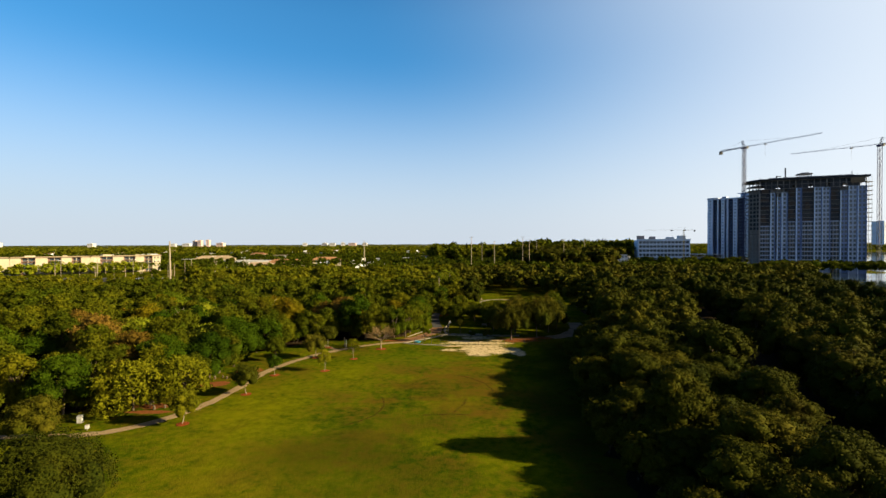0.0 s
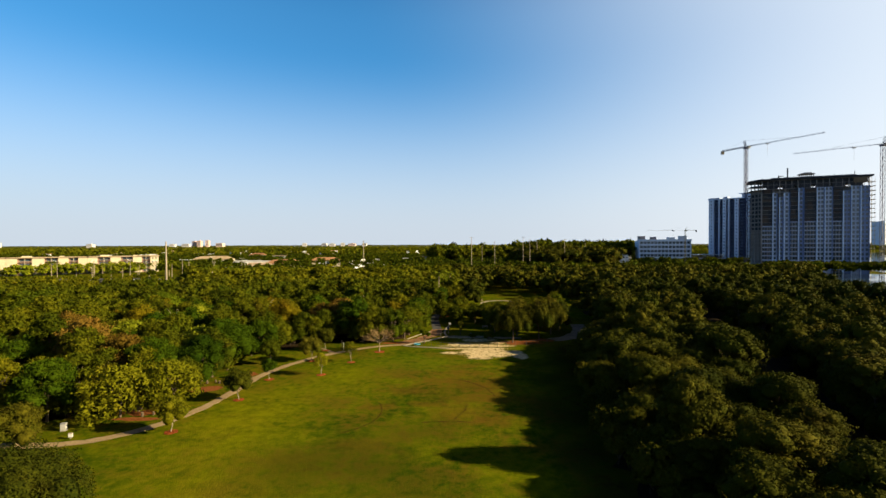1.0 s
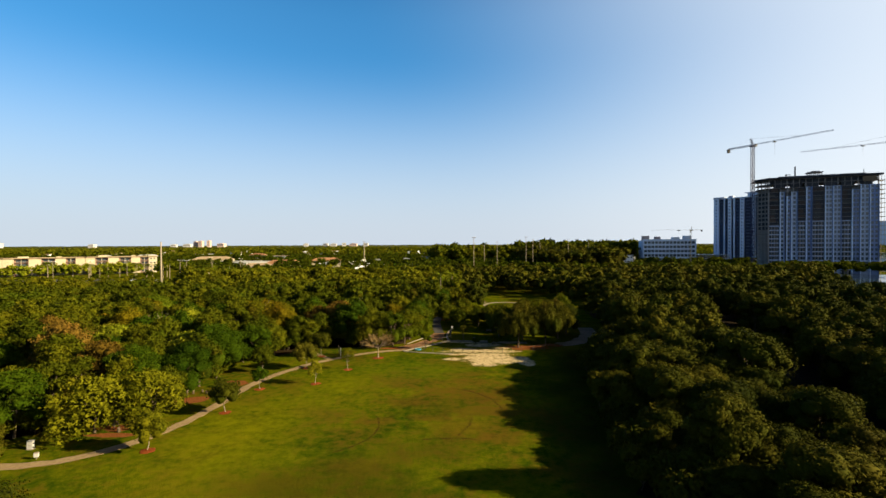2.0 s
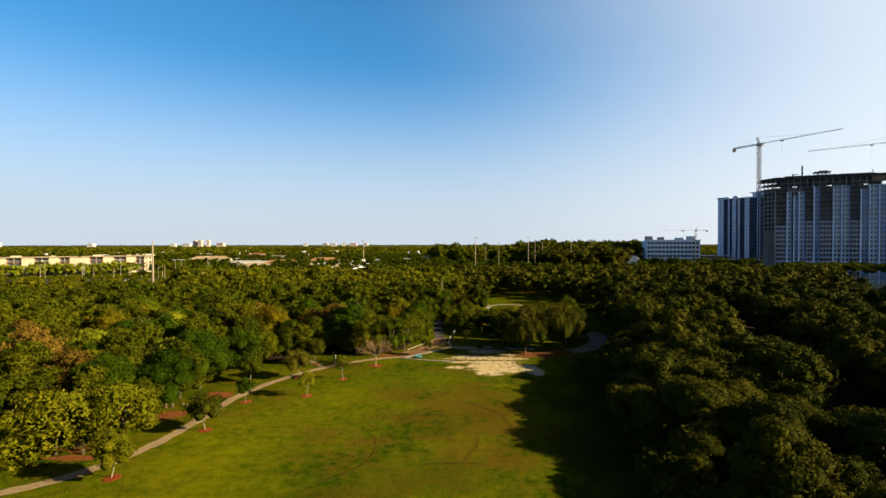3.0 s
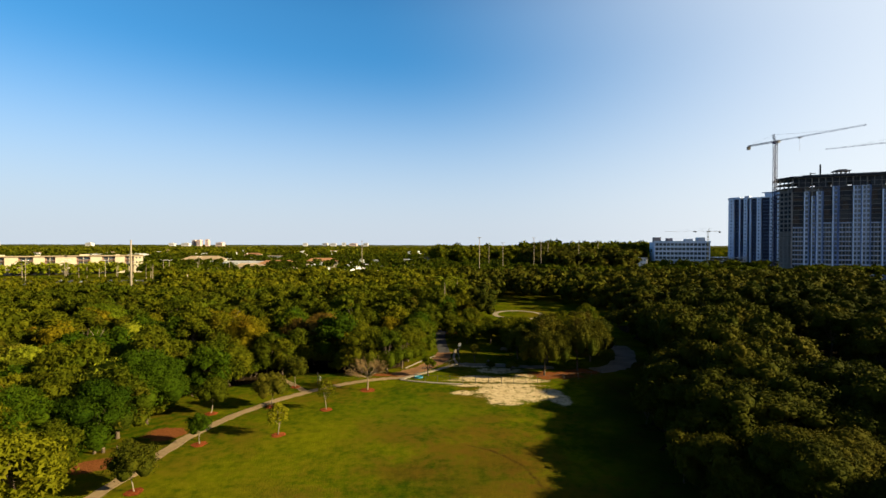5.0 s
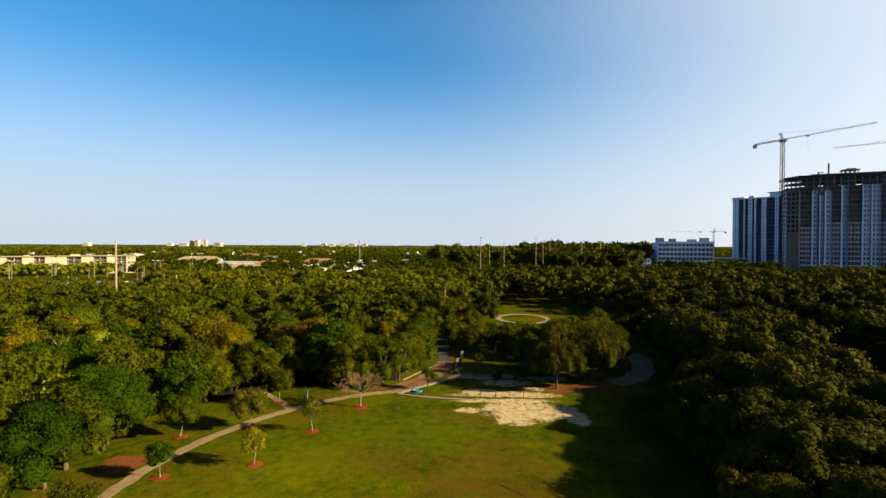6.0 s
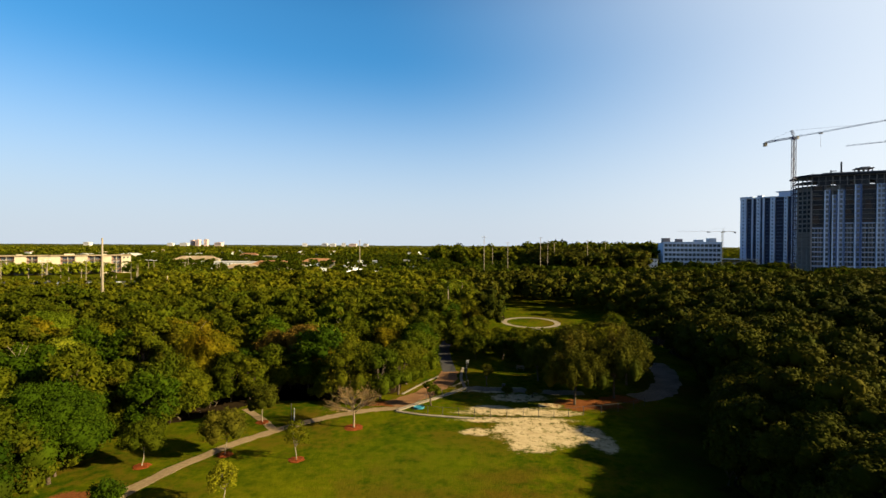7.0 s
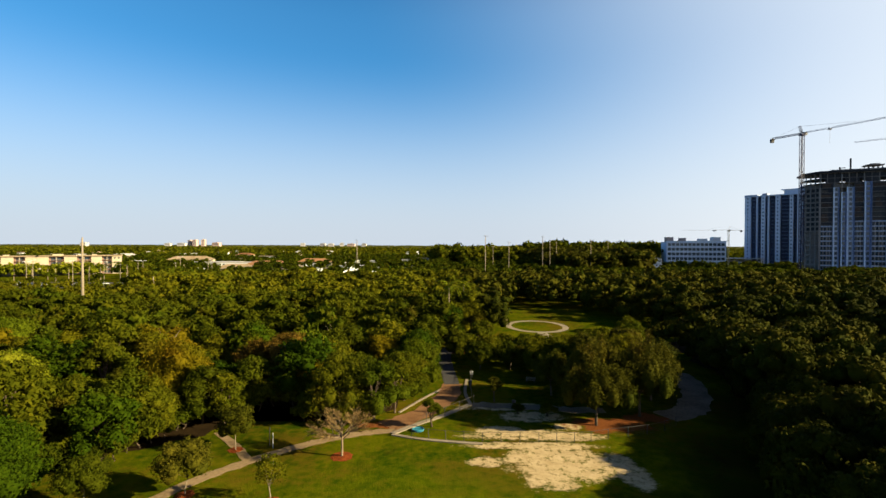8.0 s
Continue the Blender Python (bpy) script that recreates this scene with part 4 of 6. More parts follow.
SPECIMENS = [  # name, seed, plan x, y, height, half-spread, crown base, leaves, sprays, size, lobes, label
    ("almond_tree", 31, -36.6, 57.2, 7.6, 5.2, 0.6, LEAF_YELLOW, 4300, 0.29, 13, "yellow-green large-leaved tree beside the footpath"),
    ("almond_tree", 32, -31.9, 59.6, 7.8, 4.4, 0.8, LEAF_YELLOW, 3700, 0.285, 12, "yellow-green large-leaved tree over red mulch"),
    ("broadleaf_tree", 33, -27.0, 32.6, 8.9, 4.9, 0.6, LEAF_MANGROVE, 15000, 0.115, 20, "dark olive fine-leaved tree at the lawn's corner"),
    ("broadleaf_tree", 34, -16.8, 23.6, 7.3, 3.0, 1.2, LEAF_PINE, 4940, 0.139, 9, "olive fine-leaved tree below the flight path"),
    ("broadleaf_tree", 35, -33.6, 70.0, 8.6, 4.4, 0.9, LEAF_GREEN, 10000, 0.155, 16, "broad fresh green tree at the wood's edge"),
    ("broadleaf_tree", 36, -38.4, 66.5, 9.6, 4.4, 1.0, LEAF_GREEN, 9500, 0.16, 16, "tall fresh green tree at the wood's edge"),
    ("broadleaf_tree", 37, -33.0, 64.0, 6.6, 2.8, 0.8, LEAF, 4180, 0.164, 9, "dark green tree over a red mulch bed"),
    ("broadleaf_tree", 38, -6.2, 105.0, 8.2, 3.8, 0.5, LEAF, 6840, 0.18, 12, "dense green tree beside the dirt walk"),
    ("broadleaf_tree", 39, -4.6, 110.0, 8.8, 3.8, 0.5, LEAF_GREEN, 6460, 0.18, 12, "tall green tree overhanging the dirt walk"),
    ("feathery_tree", 40, 15.0, 96.8, 9.4, 4.8, 2.0, LEAF_PINE, 8740, 0.139, 24, "olive feathery tree over orange mulch by the fence"),
    ("feathery_tree", 41, 20.8, 99.4, 10.8, 5.4, 2.0, LEAF_PINE, 9880, 0.139, 26, "tall olive feathery tree over orange mulch"),
    ("feathery_tree", 42, 17.0, 103.5, 10.6, 4.8, 1.8, LEAF_PINE, 7980, 0.139, 22, "olive feathery tree inside the dog run"),
    ("broadleaf_tree", 43, 4.6, 119.5, 5.4, 2.9, 1.5, LEAF, 4940, 0.18, 9, "dark green shade tree inside the dog run"),
    ("broadleaf_tree", 44, 9.2, 119.5, 5.6, 3.2, 1.5, LEAF, 4940, 0.18, 9, "spreading green shade tree inside the dog run"),
    ("broadleaf_tree", 45, 12.8, 125.5, 5.4, 3.0, 1.4, LEAF, 4180, 0.197, 9, "green shade tree near the oval loop"),
    ("broadleaf_tree", 46, 6.4, 137.5, 6.0, 3.2, 1.6, LEAF, 4180, 0.197, 9, "green shade tree beside the asphalt path"),
    ("broadleaf_tree", 47, 22.8, 120.0, 8.2, 3.8, 1.8, LEAF, 4560, 0.197, 10, "dark green tree behind the feathery trees"),
    ("broadleaf_tree", 48, 31.0, 128.0, 8.6, 4.0, 1.4, LEAF, 4180, 0.205, 10, "dark green tree at the meadow's edge"),
    ("broadleaf_tree", 55, 6.5, 124.5, 5.2, 2.9, 1.4, LEAF, 3800, 0.189, 12, "dark green shade tree deep in the dog run"),
    ("broadleaf_tree", 56, 9.8, 127.0, 5.2, 2.9, 1.4, LEAF, 3800, 0.189, 12, "dark green shade tree with a rounded crown"),
    ("broadleaf_tree", 57, 12.6, 114.5, 6.6, 3.0, 1.6, LEAF, 3800, 0.18, 11, "low green shade tree on the sand"),
    ("broadleaf_tree", 58, 18.5, 112.0, 9.0, 3.9, 1.4, LEAF_PINE, 4560, 0.18, 12, "olive tree behind the feathery trees"),
    ("broadleaf_tree", 59, 24.5, 113.0, 8.8, 3.9, 1.4, LEAF, 4560, 0.18, 12, "green tree beside the shell path"),
    ("broadleaf_tree", 61, -40.4, 47.6, 6.4, 3.2, 0.6, LEAF_MANGROVE, 6000, 0.13, 12, "small dark olive tree beside the utility cabinet"),
    ("broadleaf_tree", 62, -4.4, 121.5, 8.4, 3.6, 0.6, LEAF, 4200, 0.19, 13, "dense green tree beside the asphalt path"),
    ("broadleaf_tree", 63, -4.2, 129.0, 8.8, 3.8, 0.6, LEAF, 4200, 0.19, 13, "dense olive tree beside the asphalt path"),
    ("broadleaf_tree", 64, 0.4, 143.0, 9.2, 4.0, 0.6, LEAF_GREEN, 4000, 0.20, 13, "dense green tree at the end of the asphalt path"),
    ("broadleaf_tree", 65, 5.2, 148.5, 8.6, 4.0, 0.6, LEAF, 4000, 0.20, 13, "dense olive tree before the meadow"),
    ("broadleaf_tree", 67, -33.2, 77.4, 10.4, 5.4, 0.6, LEAF_GREEN, 13500, 0.155, 20, "large spreading green tree overhanging the footpath's verge"),
    ("feathery_tree", 68, 24.6, 105.0, 10.4, 4.6, 1.8, LEAF_PINE, 7000, 0.14, 22, "olive feathery tree by the shell path"),
    ("feathery_tree", 69, 12.6, 106.8, 7.6, 3.6, 1.6, LEAF_PINE, 5000, 0.14, 18, "low olive feathery tree in the dog run"),
    ("mangrove_tree", 80, 26.6, 81.5, 7.4, 4.2, 0.3, LEAF_MANGROVE, 5200, 0.19, 16, "low dense mangrove tree at the lawn's shaded corner"),
    ("mangrove_tree", 81, 28.8, 85.0, 7.8, 4.4, 0.3, LEAF_MANGROVE, 5200, 0.19, 16, "low dense mangrove tree at the lawn's shaded corner"),
    ("mangrove_tree", 82, 31.2, 88.6, 8.0, 4.4, 0.3, LEAF_MANGROVE, 5200, 0.19, 16, "low dense mangrove tree at the lawn's shaded corner"),
    ("mangrove_tree", 83, 33.8, 92.2, 8.4, 4.4, 0.3, LEAF_MANGROVE, 5200, 0.19, 16, "low dense mangrove tree at the lawn's shaded corner"),
    ("mangrove_tree", 84, 36.2, 96.2, 8.8, 4.4, 0.3, LEAF_MANGROVE, 5200, 0.19, 16, "low dense mangrove tree at the lawn's shaded corner"),
    ("mangrove_tree", 85, 38.4, 101.0, 9.6, 4.6, 0.3, LEAF_MANGROVE, 5200, 0.19, 16, "low dense mangrove tree at the lawn's shaded corner"),
    ("broadleaf_tree", 90, 20.8, 128.5, 4.8, 2.8, 1.2, LEAF, 3000, 0.19, 10, "small dark green tree shading the blue canopy"),
    ("broadleaf_tree", 92, -5.0, 115.6, 9.0, 4.1, 0.6, LEAF_GREEN, 4200, 0.19, 13, "dense green tree leaning over the asphalt path"),
    ("broadleaf_tree", 93, 1.8, 126.0, 6.2, 3.2, 1.0, LEAF, 3600, 0.19, 12, "olive tree shading the asphalt path"),
    ("broadleaf_tree", 94, 5.0, 132.0, 5.8, 3.2, 0.9, LEAF, 3600, 0.19, 12, "dark green tree beyond the dog run"),
    ("broadleaf_tree", 95, 27.6, 110.0, 8.6, 3.8, 1.0, LEAF_MANGROVE, 4000, 0.19, 12, "dark tree between the dog run and the shell path"),
    ("broadleaf_tree", 96, 26.8, 119.5, 8.8, 4.0, 1.0, LEAF_MANGROVE, 4000, 0.19, 12, "dark tree behind the dog run"),
    ("broadleaf_tree", 97, -66.0, 117.0, 10.6, 5.2, 0.8, LEAF_LIME, 6500, 0.20, 18, "spreading lime-green tree in the park wood"),
    ("broadleaf_tree", 98, -47.5, 96.6, 10.2, 4.8, 0.8, LEAF_LIME, 7000, 0.185, 17, "lime-green tree lit by the low sun"),
    ("broadleaf_tree", 99, -31.5, 100.0, 10.8, 5.0, 0.8, LEAF_GOLD, 8500, 0.165, 19, "large golden-green tree at the wood's edge"),
    ("broadleaf_tree", 100, -21.0, 107.5, 10.2, 4.2, 0.8, LEAF_BROWN, 6500, 0.155, 16, "orange-brown dry tree above the footpath"),
    ("broadleaf_tree", 106, -27.2, 97.4, 8.0, 3.6, 0.7, LEAF, 4600, 0.17, 15, "dark olive tree at the wood's shaded edge"),
    ("broadleaf_tree", 107, -30.6, 93.6, 7.4, 3.3, 0.6, LEAF, 4600, 0.17, 15, "dark olive tree overhanging the verge"),
    ("broadleaf_tree", 108, 15.4, 115.6, 7.6, 3.5, 0.8, LEAF, 4200, 0.18, 14, "dark green tree shading the dog run"),
    ("broadleaf_tree", 109, 13.6, 120.6, 7.0, 3.2, 0.8, LEAF, 4000, 0.18, 14, "dark olive tree shading the dog run"),
    ("broadleaf_tree", 103, -12.8, 98.4, 9.4, 3.9, 0.7, LEAF, 4200, 0.18, 15, "dense green tree behind the leafless tree"),
    ("broadleaf_tree", 104, -9.0, 98.4, 9.0, 3.6, 0.7, LEAF, 4000, 0.18, 14, "dense green tree beside the dirt walk"),
    ("broadleaf_tree", 105, -6.9, 100.6, 8.4, 3.0, 0.7, LEAF, 3800, 0.18, 14, "dense green tree over the edging of the dirt walk"),
    ("small_tree", 49, 5.0, 104.4, 3.9, 1.3, 1.3, LEAF_PINE, 1710, 0.107, 7, "small thin tree inside the dog run"),
    ("small_tree", 50, -2.6, 96.4, 3.6, 1.5, 1.2, LEAF, 1710, 0.115, 7, "small dark tree inside the fence"),
    ("shrub", 51, 10.4, 99.6, 1.9, 1.5, 0.1, LEAF, 1710, 0.115, 7, "low dark rounded shrub on the sand"),
    ("shrub", 52, 7.2, 100.4, 1.5, 1.1, 0.1, LEAF, 1330, 0.107, 6, "low dark shrub on the sand"),
    ("mangrove_tree", 53, 21.6, 42.6, 10.8, 3.6, 1.0, LEAF_MANGROVE, 9000, 0.155, 18, "tall mangrove tree standing out over the lawn"),
    ("broadleaf_tree", 54, -44.0, 56.0, 9.0, 4.0, 0.8, LEAF_GREEN, 5700, 0.189, 11, "bright green tree behind the utility cabinet"),
]
for name, seed, x, y, h, sp, base, leaf, cnt, sz, n, lab in SPECIMENS:
    tree(name, seed, h, sp, base, leaf, cnt, sz, n, 0.10 + 0.008 * h, 0.95 if leaf is LEAF_PINE else 0.8, None, lab, "shrub" if name == "shrub" else "tree", P(x, y), seed * 0.7, "trees and shrubs of the park", 0.3, 1.35 if name == "feathery_tree" else 1.0, skirt=0 if h < 5 or base > 1.7 else 5, plume=name == "feathery_tree", core=leaf is not LEAF_YELLOW, tilt=0.22 if leaf is LEAF_MANGROVE else 0.42)


# ---- dead snags above the canopy ----
def snag(x, y, h, seed, label):
    rr = random.Random(seed)
    t = thing("dead_tree", P(x, y), rr.uniform(0, 6), label, "dead tree", "pale dead snags in the wood")
    bm = bmesh.new()
    tube(bm, [(0, 0, -0.1), (0.1, 0, h * 0.4), (0.3, 0.1, h * 0.66)], [0.12, 0.09, 0.065], 6)
    part("trunk", bm, BARK_PALE, t, smooth=True)
    for i in range(5):
        a, p = i * 2.3, Vector((0.3, 0.1, h * rr.uniform(0.55, 0.66)))
        d = Vector((math.cos(a) * 0.6, math.sin(a) * 0.6, 1.0)).normalized() * h * rr.uniform(0.22, 0.36)
        bm = bmesh.new()
        tube(bm, [p, p + d * 0.5 + Vector((rr.uniform(-0.3, 0.3), rr.uniform(-0.3, 0.3), 0)), p + d], [0.05, 0.032, 0.012], 5)
        part("limb", bm, BARK_PALE, t)


snag(-39.0, 112.0, 9.7, 1, "pale leafless snag poking out of the canopy")
snag(-52.0, 96.0, 9.8, 3, "bare dead tree among green crowns")
snag(-17.0, 116.0, 10.0, 4, "thin dead tree among olive crowns")

# ---- palms ----
def palm(h, fronds, seed, length=2.6):
    rr = random.Random(seed)
    t = thing("palm_tree", (0, 0, 0), 0, "palm tree with a slender grey trunk and arching fronds", "palm tree", "palms before the apartment block")
    bm = bmesh.new()
    tube(bm, [(0, 0, -0.1), (0.05, 0, 0.3), (0.12, 0.05, h * 0.5), (0.05, 0.1, h)], [0.24, 0.19, 0.16, 0.14], 8)
    part("trunk", bm, BARK_PALE, t, smooth=True)
    bm = bmesh.new()
    pts = [Vector((length * s, 0, length * (0.42 * s - 0.95 * s * s))) for s in (0, 0.2, 0.4, 0.6, 0.8, 1.0)]
    tube(bm, pts, [0.03, 0.028, 0.024, 0.02, 0.014, 0.006], 4)
    for i in range(22):
        s = 0.12 + 0.88 * i / 22
        p = Vector((length * s, 0, length * (0.42 * s - 0.95 * s * s)))
        w = 0.62 * math.sin(math.pi * min(s + 0.08, 1.0)) + 0.12
        for side in (-1, 1):
            a, b, c = p + Vector((-0.09, 0, 0)), p + Vector((0.15, 0, 0)), p + Vector((0.34, side * w * 1.25, -0.26))
            bm.faces.new([bm.verts.new(q) for q in (a, b, c)])
    me = data_of("frond", bm, LEAF_LIME)
    for i in range(fronds):
        o = part("frond", me, None, t)
        o.matrix_basis = pose(0.05, 0.1, h - 0.05, 0, rr.uniform(-32, 24), i * 360 / fronds + rr.uniform(-9, 9)) @ Matrix.Scale(rr.uniform(0.85, 1.15), 4)
    return t


first = palm(8.0, 16, 1, 3.3)
first.matrix_basis = Matrix.Translation(P(-142, 286))
rnd = random.Random(5)
for x, y in ((-150, 288), (-157, 285), (-163, 289), (-171, 286), (-178, 288), (-186, 285), (-194, 287), (-203, 284), (-214, 286), (-226, 283), (-135, 290), (-184, 296), (-206, 297), (-166, 298)):
    copy_thing(first, Matrix.LocRotScale(P(x, y), Euler((0, 0, rnd.uniform(0, 6))), Vector((1, 1, 1)) * rnd.uniform(1.0, 1.4)))
royal = palm(12.6, 17, 2, 4.3)
royal.matrix_basis = Matrix.Translation(P(0.4, 150.0))
tagged(royal, "tall palm rising out of the broadleaf wood", "palm tree", "palms in the park wood")
copy_thing(royal, Matrix.LocRotScale(P(4.2, 158.0), Euler((0, 0, 2.2)), Vector((0.92, 0.92, 0.95))))

# ---- dog run: fence, pool, posts, signs ----
fence = thing("fence", P(-4.6, 93.6), 0, "low dark wire fence round the dog run", "fence")
FENCE = [(-4.6, 93.6), (-2.9, 93.2), (-1.2, 92.85), (0.6, 92.6), (2.4, 92.4), (4.2, 92.35), (6.05, 92.3), (7.9, 92.3), (9.65, 92.3), (11.4, 92.35), (13.1, 92.6), (15.0, 93.2), (17.2, 93.7), (19.4, 94.3), (21.6, 95.2), (23.4, 96.4)]
FENCE_LEFT = [(-4.6, 93.6), (-3.2, 97.6), (-1.2, 99.5), (0.6, 101.5), (2.4, 103.6), (2.3, 106.5), (2.4, 109.6), (2.7, 112.6), (3.0, 115.6)]
bm = bmesh.new()
tube(bm, [(0, 0, -0.1), (0, 0, 1.22), (0, 0, 1.26)], [0.038, 0.038, 0.012], 8)
post_mesh = data_of("post", bm, STEEL_DARK)
for line in (FENCE, FENCE_LEFT[1:]):
    for x, y in line:
        o = part("post", post_mesh, None, fence)
        o.location = P(x, y) - P(-4.6, 93.6)
for line in (FENCE, FENCE_LEFT):
    for a, b in zip(line, line[1:]):
        p, q = P(*a) - P(-4.6, 93.6), P(*b) - P(-4.6, 93.6)
        bm = bmesh.new()
        tube(bm, [p + Vector((0, 0, 1.2)), q + Vector((0, 0, 1.2))], [0.02, 0.02], 5)
        part("rail", bm, STEEL_DARK, fence)
        bm = bmesh.new()
        for i in range(1, 5):
            tube(bm, [p + Vector((0, 0, 0.06 + 0.28 * i - 0.2)), q + Vector((0, 0, 0.06 + 0.28 * i - 0.2))], [0.004, 0.004], 3, False)
        part("wire", bm, STEEL_DARK, fence)

pool = thing("paddling_pool", P(-4.0, 95.4), 0.2, "turquoise plastic paddling pool on the grass by the fence", "paddling pool", scale=0.8)
bm = bmesh.new()
n, prof = 28, ((0.0, 0.04), (0.68, 0.04), (0.74, 0.30), (0.80, 0.34), (0.84, 0.30), (0.80, 0.0))
rings = [[bm.verts.new((1.15 * r * math.cos(2 * math.pi * i / n), 0.95 * r * math.sin(2 * math.pi * i / n), z)) for i in range(n)] for r, z in prof[1:]]
for a, b in zip(rings, rings[1:]):
    for i in range(n):
        bm.faces.new((a[i], a[(i + 1) % n], b[(i + 1) % n], b[i]))
bm.faces.new(rings[0])
part("basin", bm, BLUE_PLASTIC, pool, smooth=True)
bm = bmesh.new()
bmesh.ops.create_circle(bm, cap_ends=True, segments=28, radius=1.0)
for v in bm.verts:
    v.co = (v.co.x * 0.83, v.co.y * 0.68, 0.2)
part("water", bm, glass("pool_water", (0.02, 0.16, 0.25)), pool)


def pole_post(name, loc, h, r, material, label, cap=True):
    t = thing(name, loc, 0, label, "post")
    bm = bmesh.new()
    tube(bm, [(0, 0, -0.1), (0, 0, h)], [r, r], 10)
    part("shaft", bm, material, t)
    bm = bmesh.new()
    tube(bm, [(0, 0, h), (0, 0, h + 0.05), (0, 0, h + 0.09)], [r * 1.25, r * 1.25, r * 0.5], 10)
    part("cap", bm, material, t)
    return t


pole_post("path_post", P(-17.6, 91.3), 1.6, 0.06, WHITE_METAL, "white post beside the fork of the footpath")
pole_post("path_post", P(-18.0, 91.6), 2.1, 0.05, STEEL_DARK, "dark metal post beside a white post")
for x, y, h in ((7.0, 102.0, 1.5), (2.4, 110.0, 1.6)):
    b = thing("waste_bin", P(x, y), 0, "dark green waste bin on a post in the dog run", "waste bin")
    bm = bmesh.new()
    tube(bm, [(0, 0, 0.25), (0, 0, 0.3), (0, 0, 1.1)], [0.2, 0.26, 0.29], 14)
    part("drum", bm, STEEL_DARK, b)
    bm = bmesh.new()
    tube(bm, [(0, 0, 1.1), (0, 0, 1.16), (0, 0, 1.25)], [0.31, 0.31, 0.12], 14)
    part("lid", bm, STEEL_DARK, b)
    part("stand", boxes((-0.05, 0.05, -0.05, 0.05, -0.05, 0.27)), STEEL_DARK, b)
sign = thing("sign_board", P(2.9, 114.6), 0.1, "white notice board on two posts by the dog run gate", "sign", scale=0.75)
part("board", boxes((-0.35, 0.35, -0.02, 0.02, 0.9, 1.7), bevel=0.008), WHITE_METAL, sign)
for x in (-0.28, 0.28):
    part("leg", boxes((x - 0.04, x + 0.04, 0.022, 0.09, -0.05, 1.75)), TIMBER, sign)
for i in range(4):
    part("bar", boxes((-0.26, 0.26 - 0.09 * (i % 3), -0.026, -0.0205, 1.5 - i * 0.14, 1.55 - i * 0.14)), STEEL_DARK, sign, "dark unreadable line of writing")


def bench(loc, turn, label):
    t = thing("bench", loc, turn, label, "bench", "park benches")
    for i in range(4):
        part("seat_slat", boxes((-0.8, 0.8, -0.22 + i * 0.12, -0.12 + i * 0.12, 0.43, 0.47), bevel=0.006), TIMBER, t)
    for i in range(3):
        part("back_slat", boxes((-0.8, 0.8, 0.27, 0.31, 0.55 + i * 0.13, 0.65 + i * 0.13), bevel=0.006), TIMBER, t)
    for x in (-0.62, 0.62):
        part("leg", boxes((x - 0.03, x + 0.03, -0.2, -0.14, -0.02, 0.43), (x - 0.03, x + 0.03, 0.314, 0.36, -0.02, 0.94), (x - 0.03, x + 0.03, -0.2, 0.36, 0.38, 0.428)), STEEL_DARK, t)
    return t


bench(P(15.2, 163.0), 1.2, "weathered timber bench beside the oval loop path")
bench(P(11.0, 112.4), -0.4, "weathered timber bench in the shade of the dog run")
bench(P(-35.4, 58.4), -0.6, "weathered timber bench on red mulch under trees")

shelter = thing("shade_canopy", P(17.3, 124.6), 0.2, "navy blue canvas shade canopy on four steel posts", "canopy")
bm = bmesh.new()
apex = bm.verts.new((0, 0, 3.2))
eave = [bm.verts.new(q) for q in ((-2.6, -2.2, 2.4), (2.6, -2.2, 2.4), (2.6, 2.2, 2.4), (-2.6, 2.2, 2.4))]
hem = [bm.verts.new(v.co + Vector((0, 0, -0.28))) for v in eave]
for i in range(4):
    bm.faces.new((eave[i], eave[(i + 1) % 4], apex))
    bm.faces.new((hem[i], hem[(i + 1) % 4], eave[(i + 1) % 4], eave[i]))
part("roof", bm, BLUE_CANVAS, shelter)
for x in (-2.4, 2.4):
    for y in (-2.0, 2.0):
        bm = bmesh.new()
        tube(bm, [(x, y, -0.1), (x, y, 2.45)], [0.06, 0.06], 8)
        part("leg", bm, STEEL_PALE, shelter)
for x, y, s in ((13.2, 131.8, 1.0), (15.8, 133.4, 0.8)):
    tb = thing("picnic_table", P(x, y), s, "pale picnic table with fixed benches in the shade", "picnic table", "picnic tables")
    part("tabletop", boxes((-0.9, 0.9, -0.38, 0.38, 0.70, 0.75), bevel=0.01), CONCRETE, tb)
    for yy in (-0.72, 0.72):
        part("seat", boxes((-0.9, 0.9, yy - 0.14, yy + 0.14, 0.41, 0.45), bevel=0.01), CONCRETE, tb)
    for xx in (-0.6, 0.6):
        part("leg", boxes((xx - 0.05, xx + 0.05, -0.12, 0.12, -0.02, 0.70), (xx - 0.05, xx + 0.05, -0.8, 0.8, 0.33, 0.408)), CONCRETE, tb)

cab = thing("utility_cabinet", P(-40.0, 53.3), 0.15, "white metal utility cabinet on a concrete plinth by the path", "utility cabinet", scale=0.64)
part("plinth", boxes((-0.55, 0.55, -0.4, 0.4, -0.05, 0.12), bevel=0.02), CONCRETE, cab)
part("body", boxes((-0.48, 0.48, -0.32, 0.32, 0.12, 1.5), bevel=0.02), WHITE_METAL, cab)
part("roof", boxes((-0.53, 0.53, -0.38, 0.37, 1.5, 1.57), bevel=0.015), WHITE_METAL, cab)
for x in (-0.24, 0.24):
    d = part("door", boxes((x - 0.22, x + 0.22, -0.345, -0.322, 0.2, 1.42), bevel=0.006), WHITE_METAL, cab)
    part("handle", boxes((x + 0.14 - 0.28 * (x > 0), x + 0.17 - 0.28 * (x > 0), -0.375, -0.346, 0.75, 0.92)), STEEL_DARK, d)
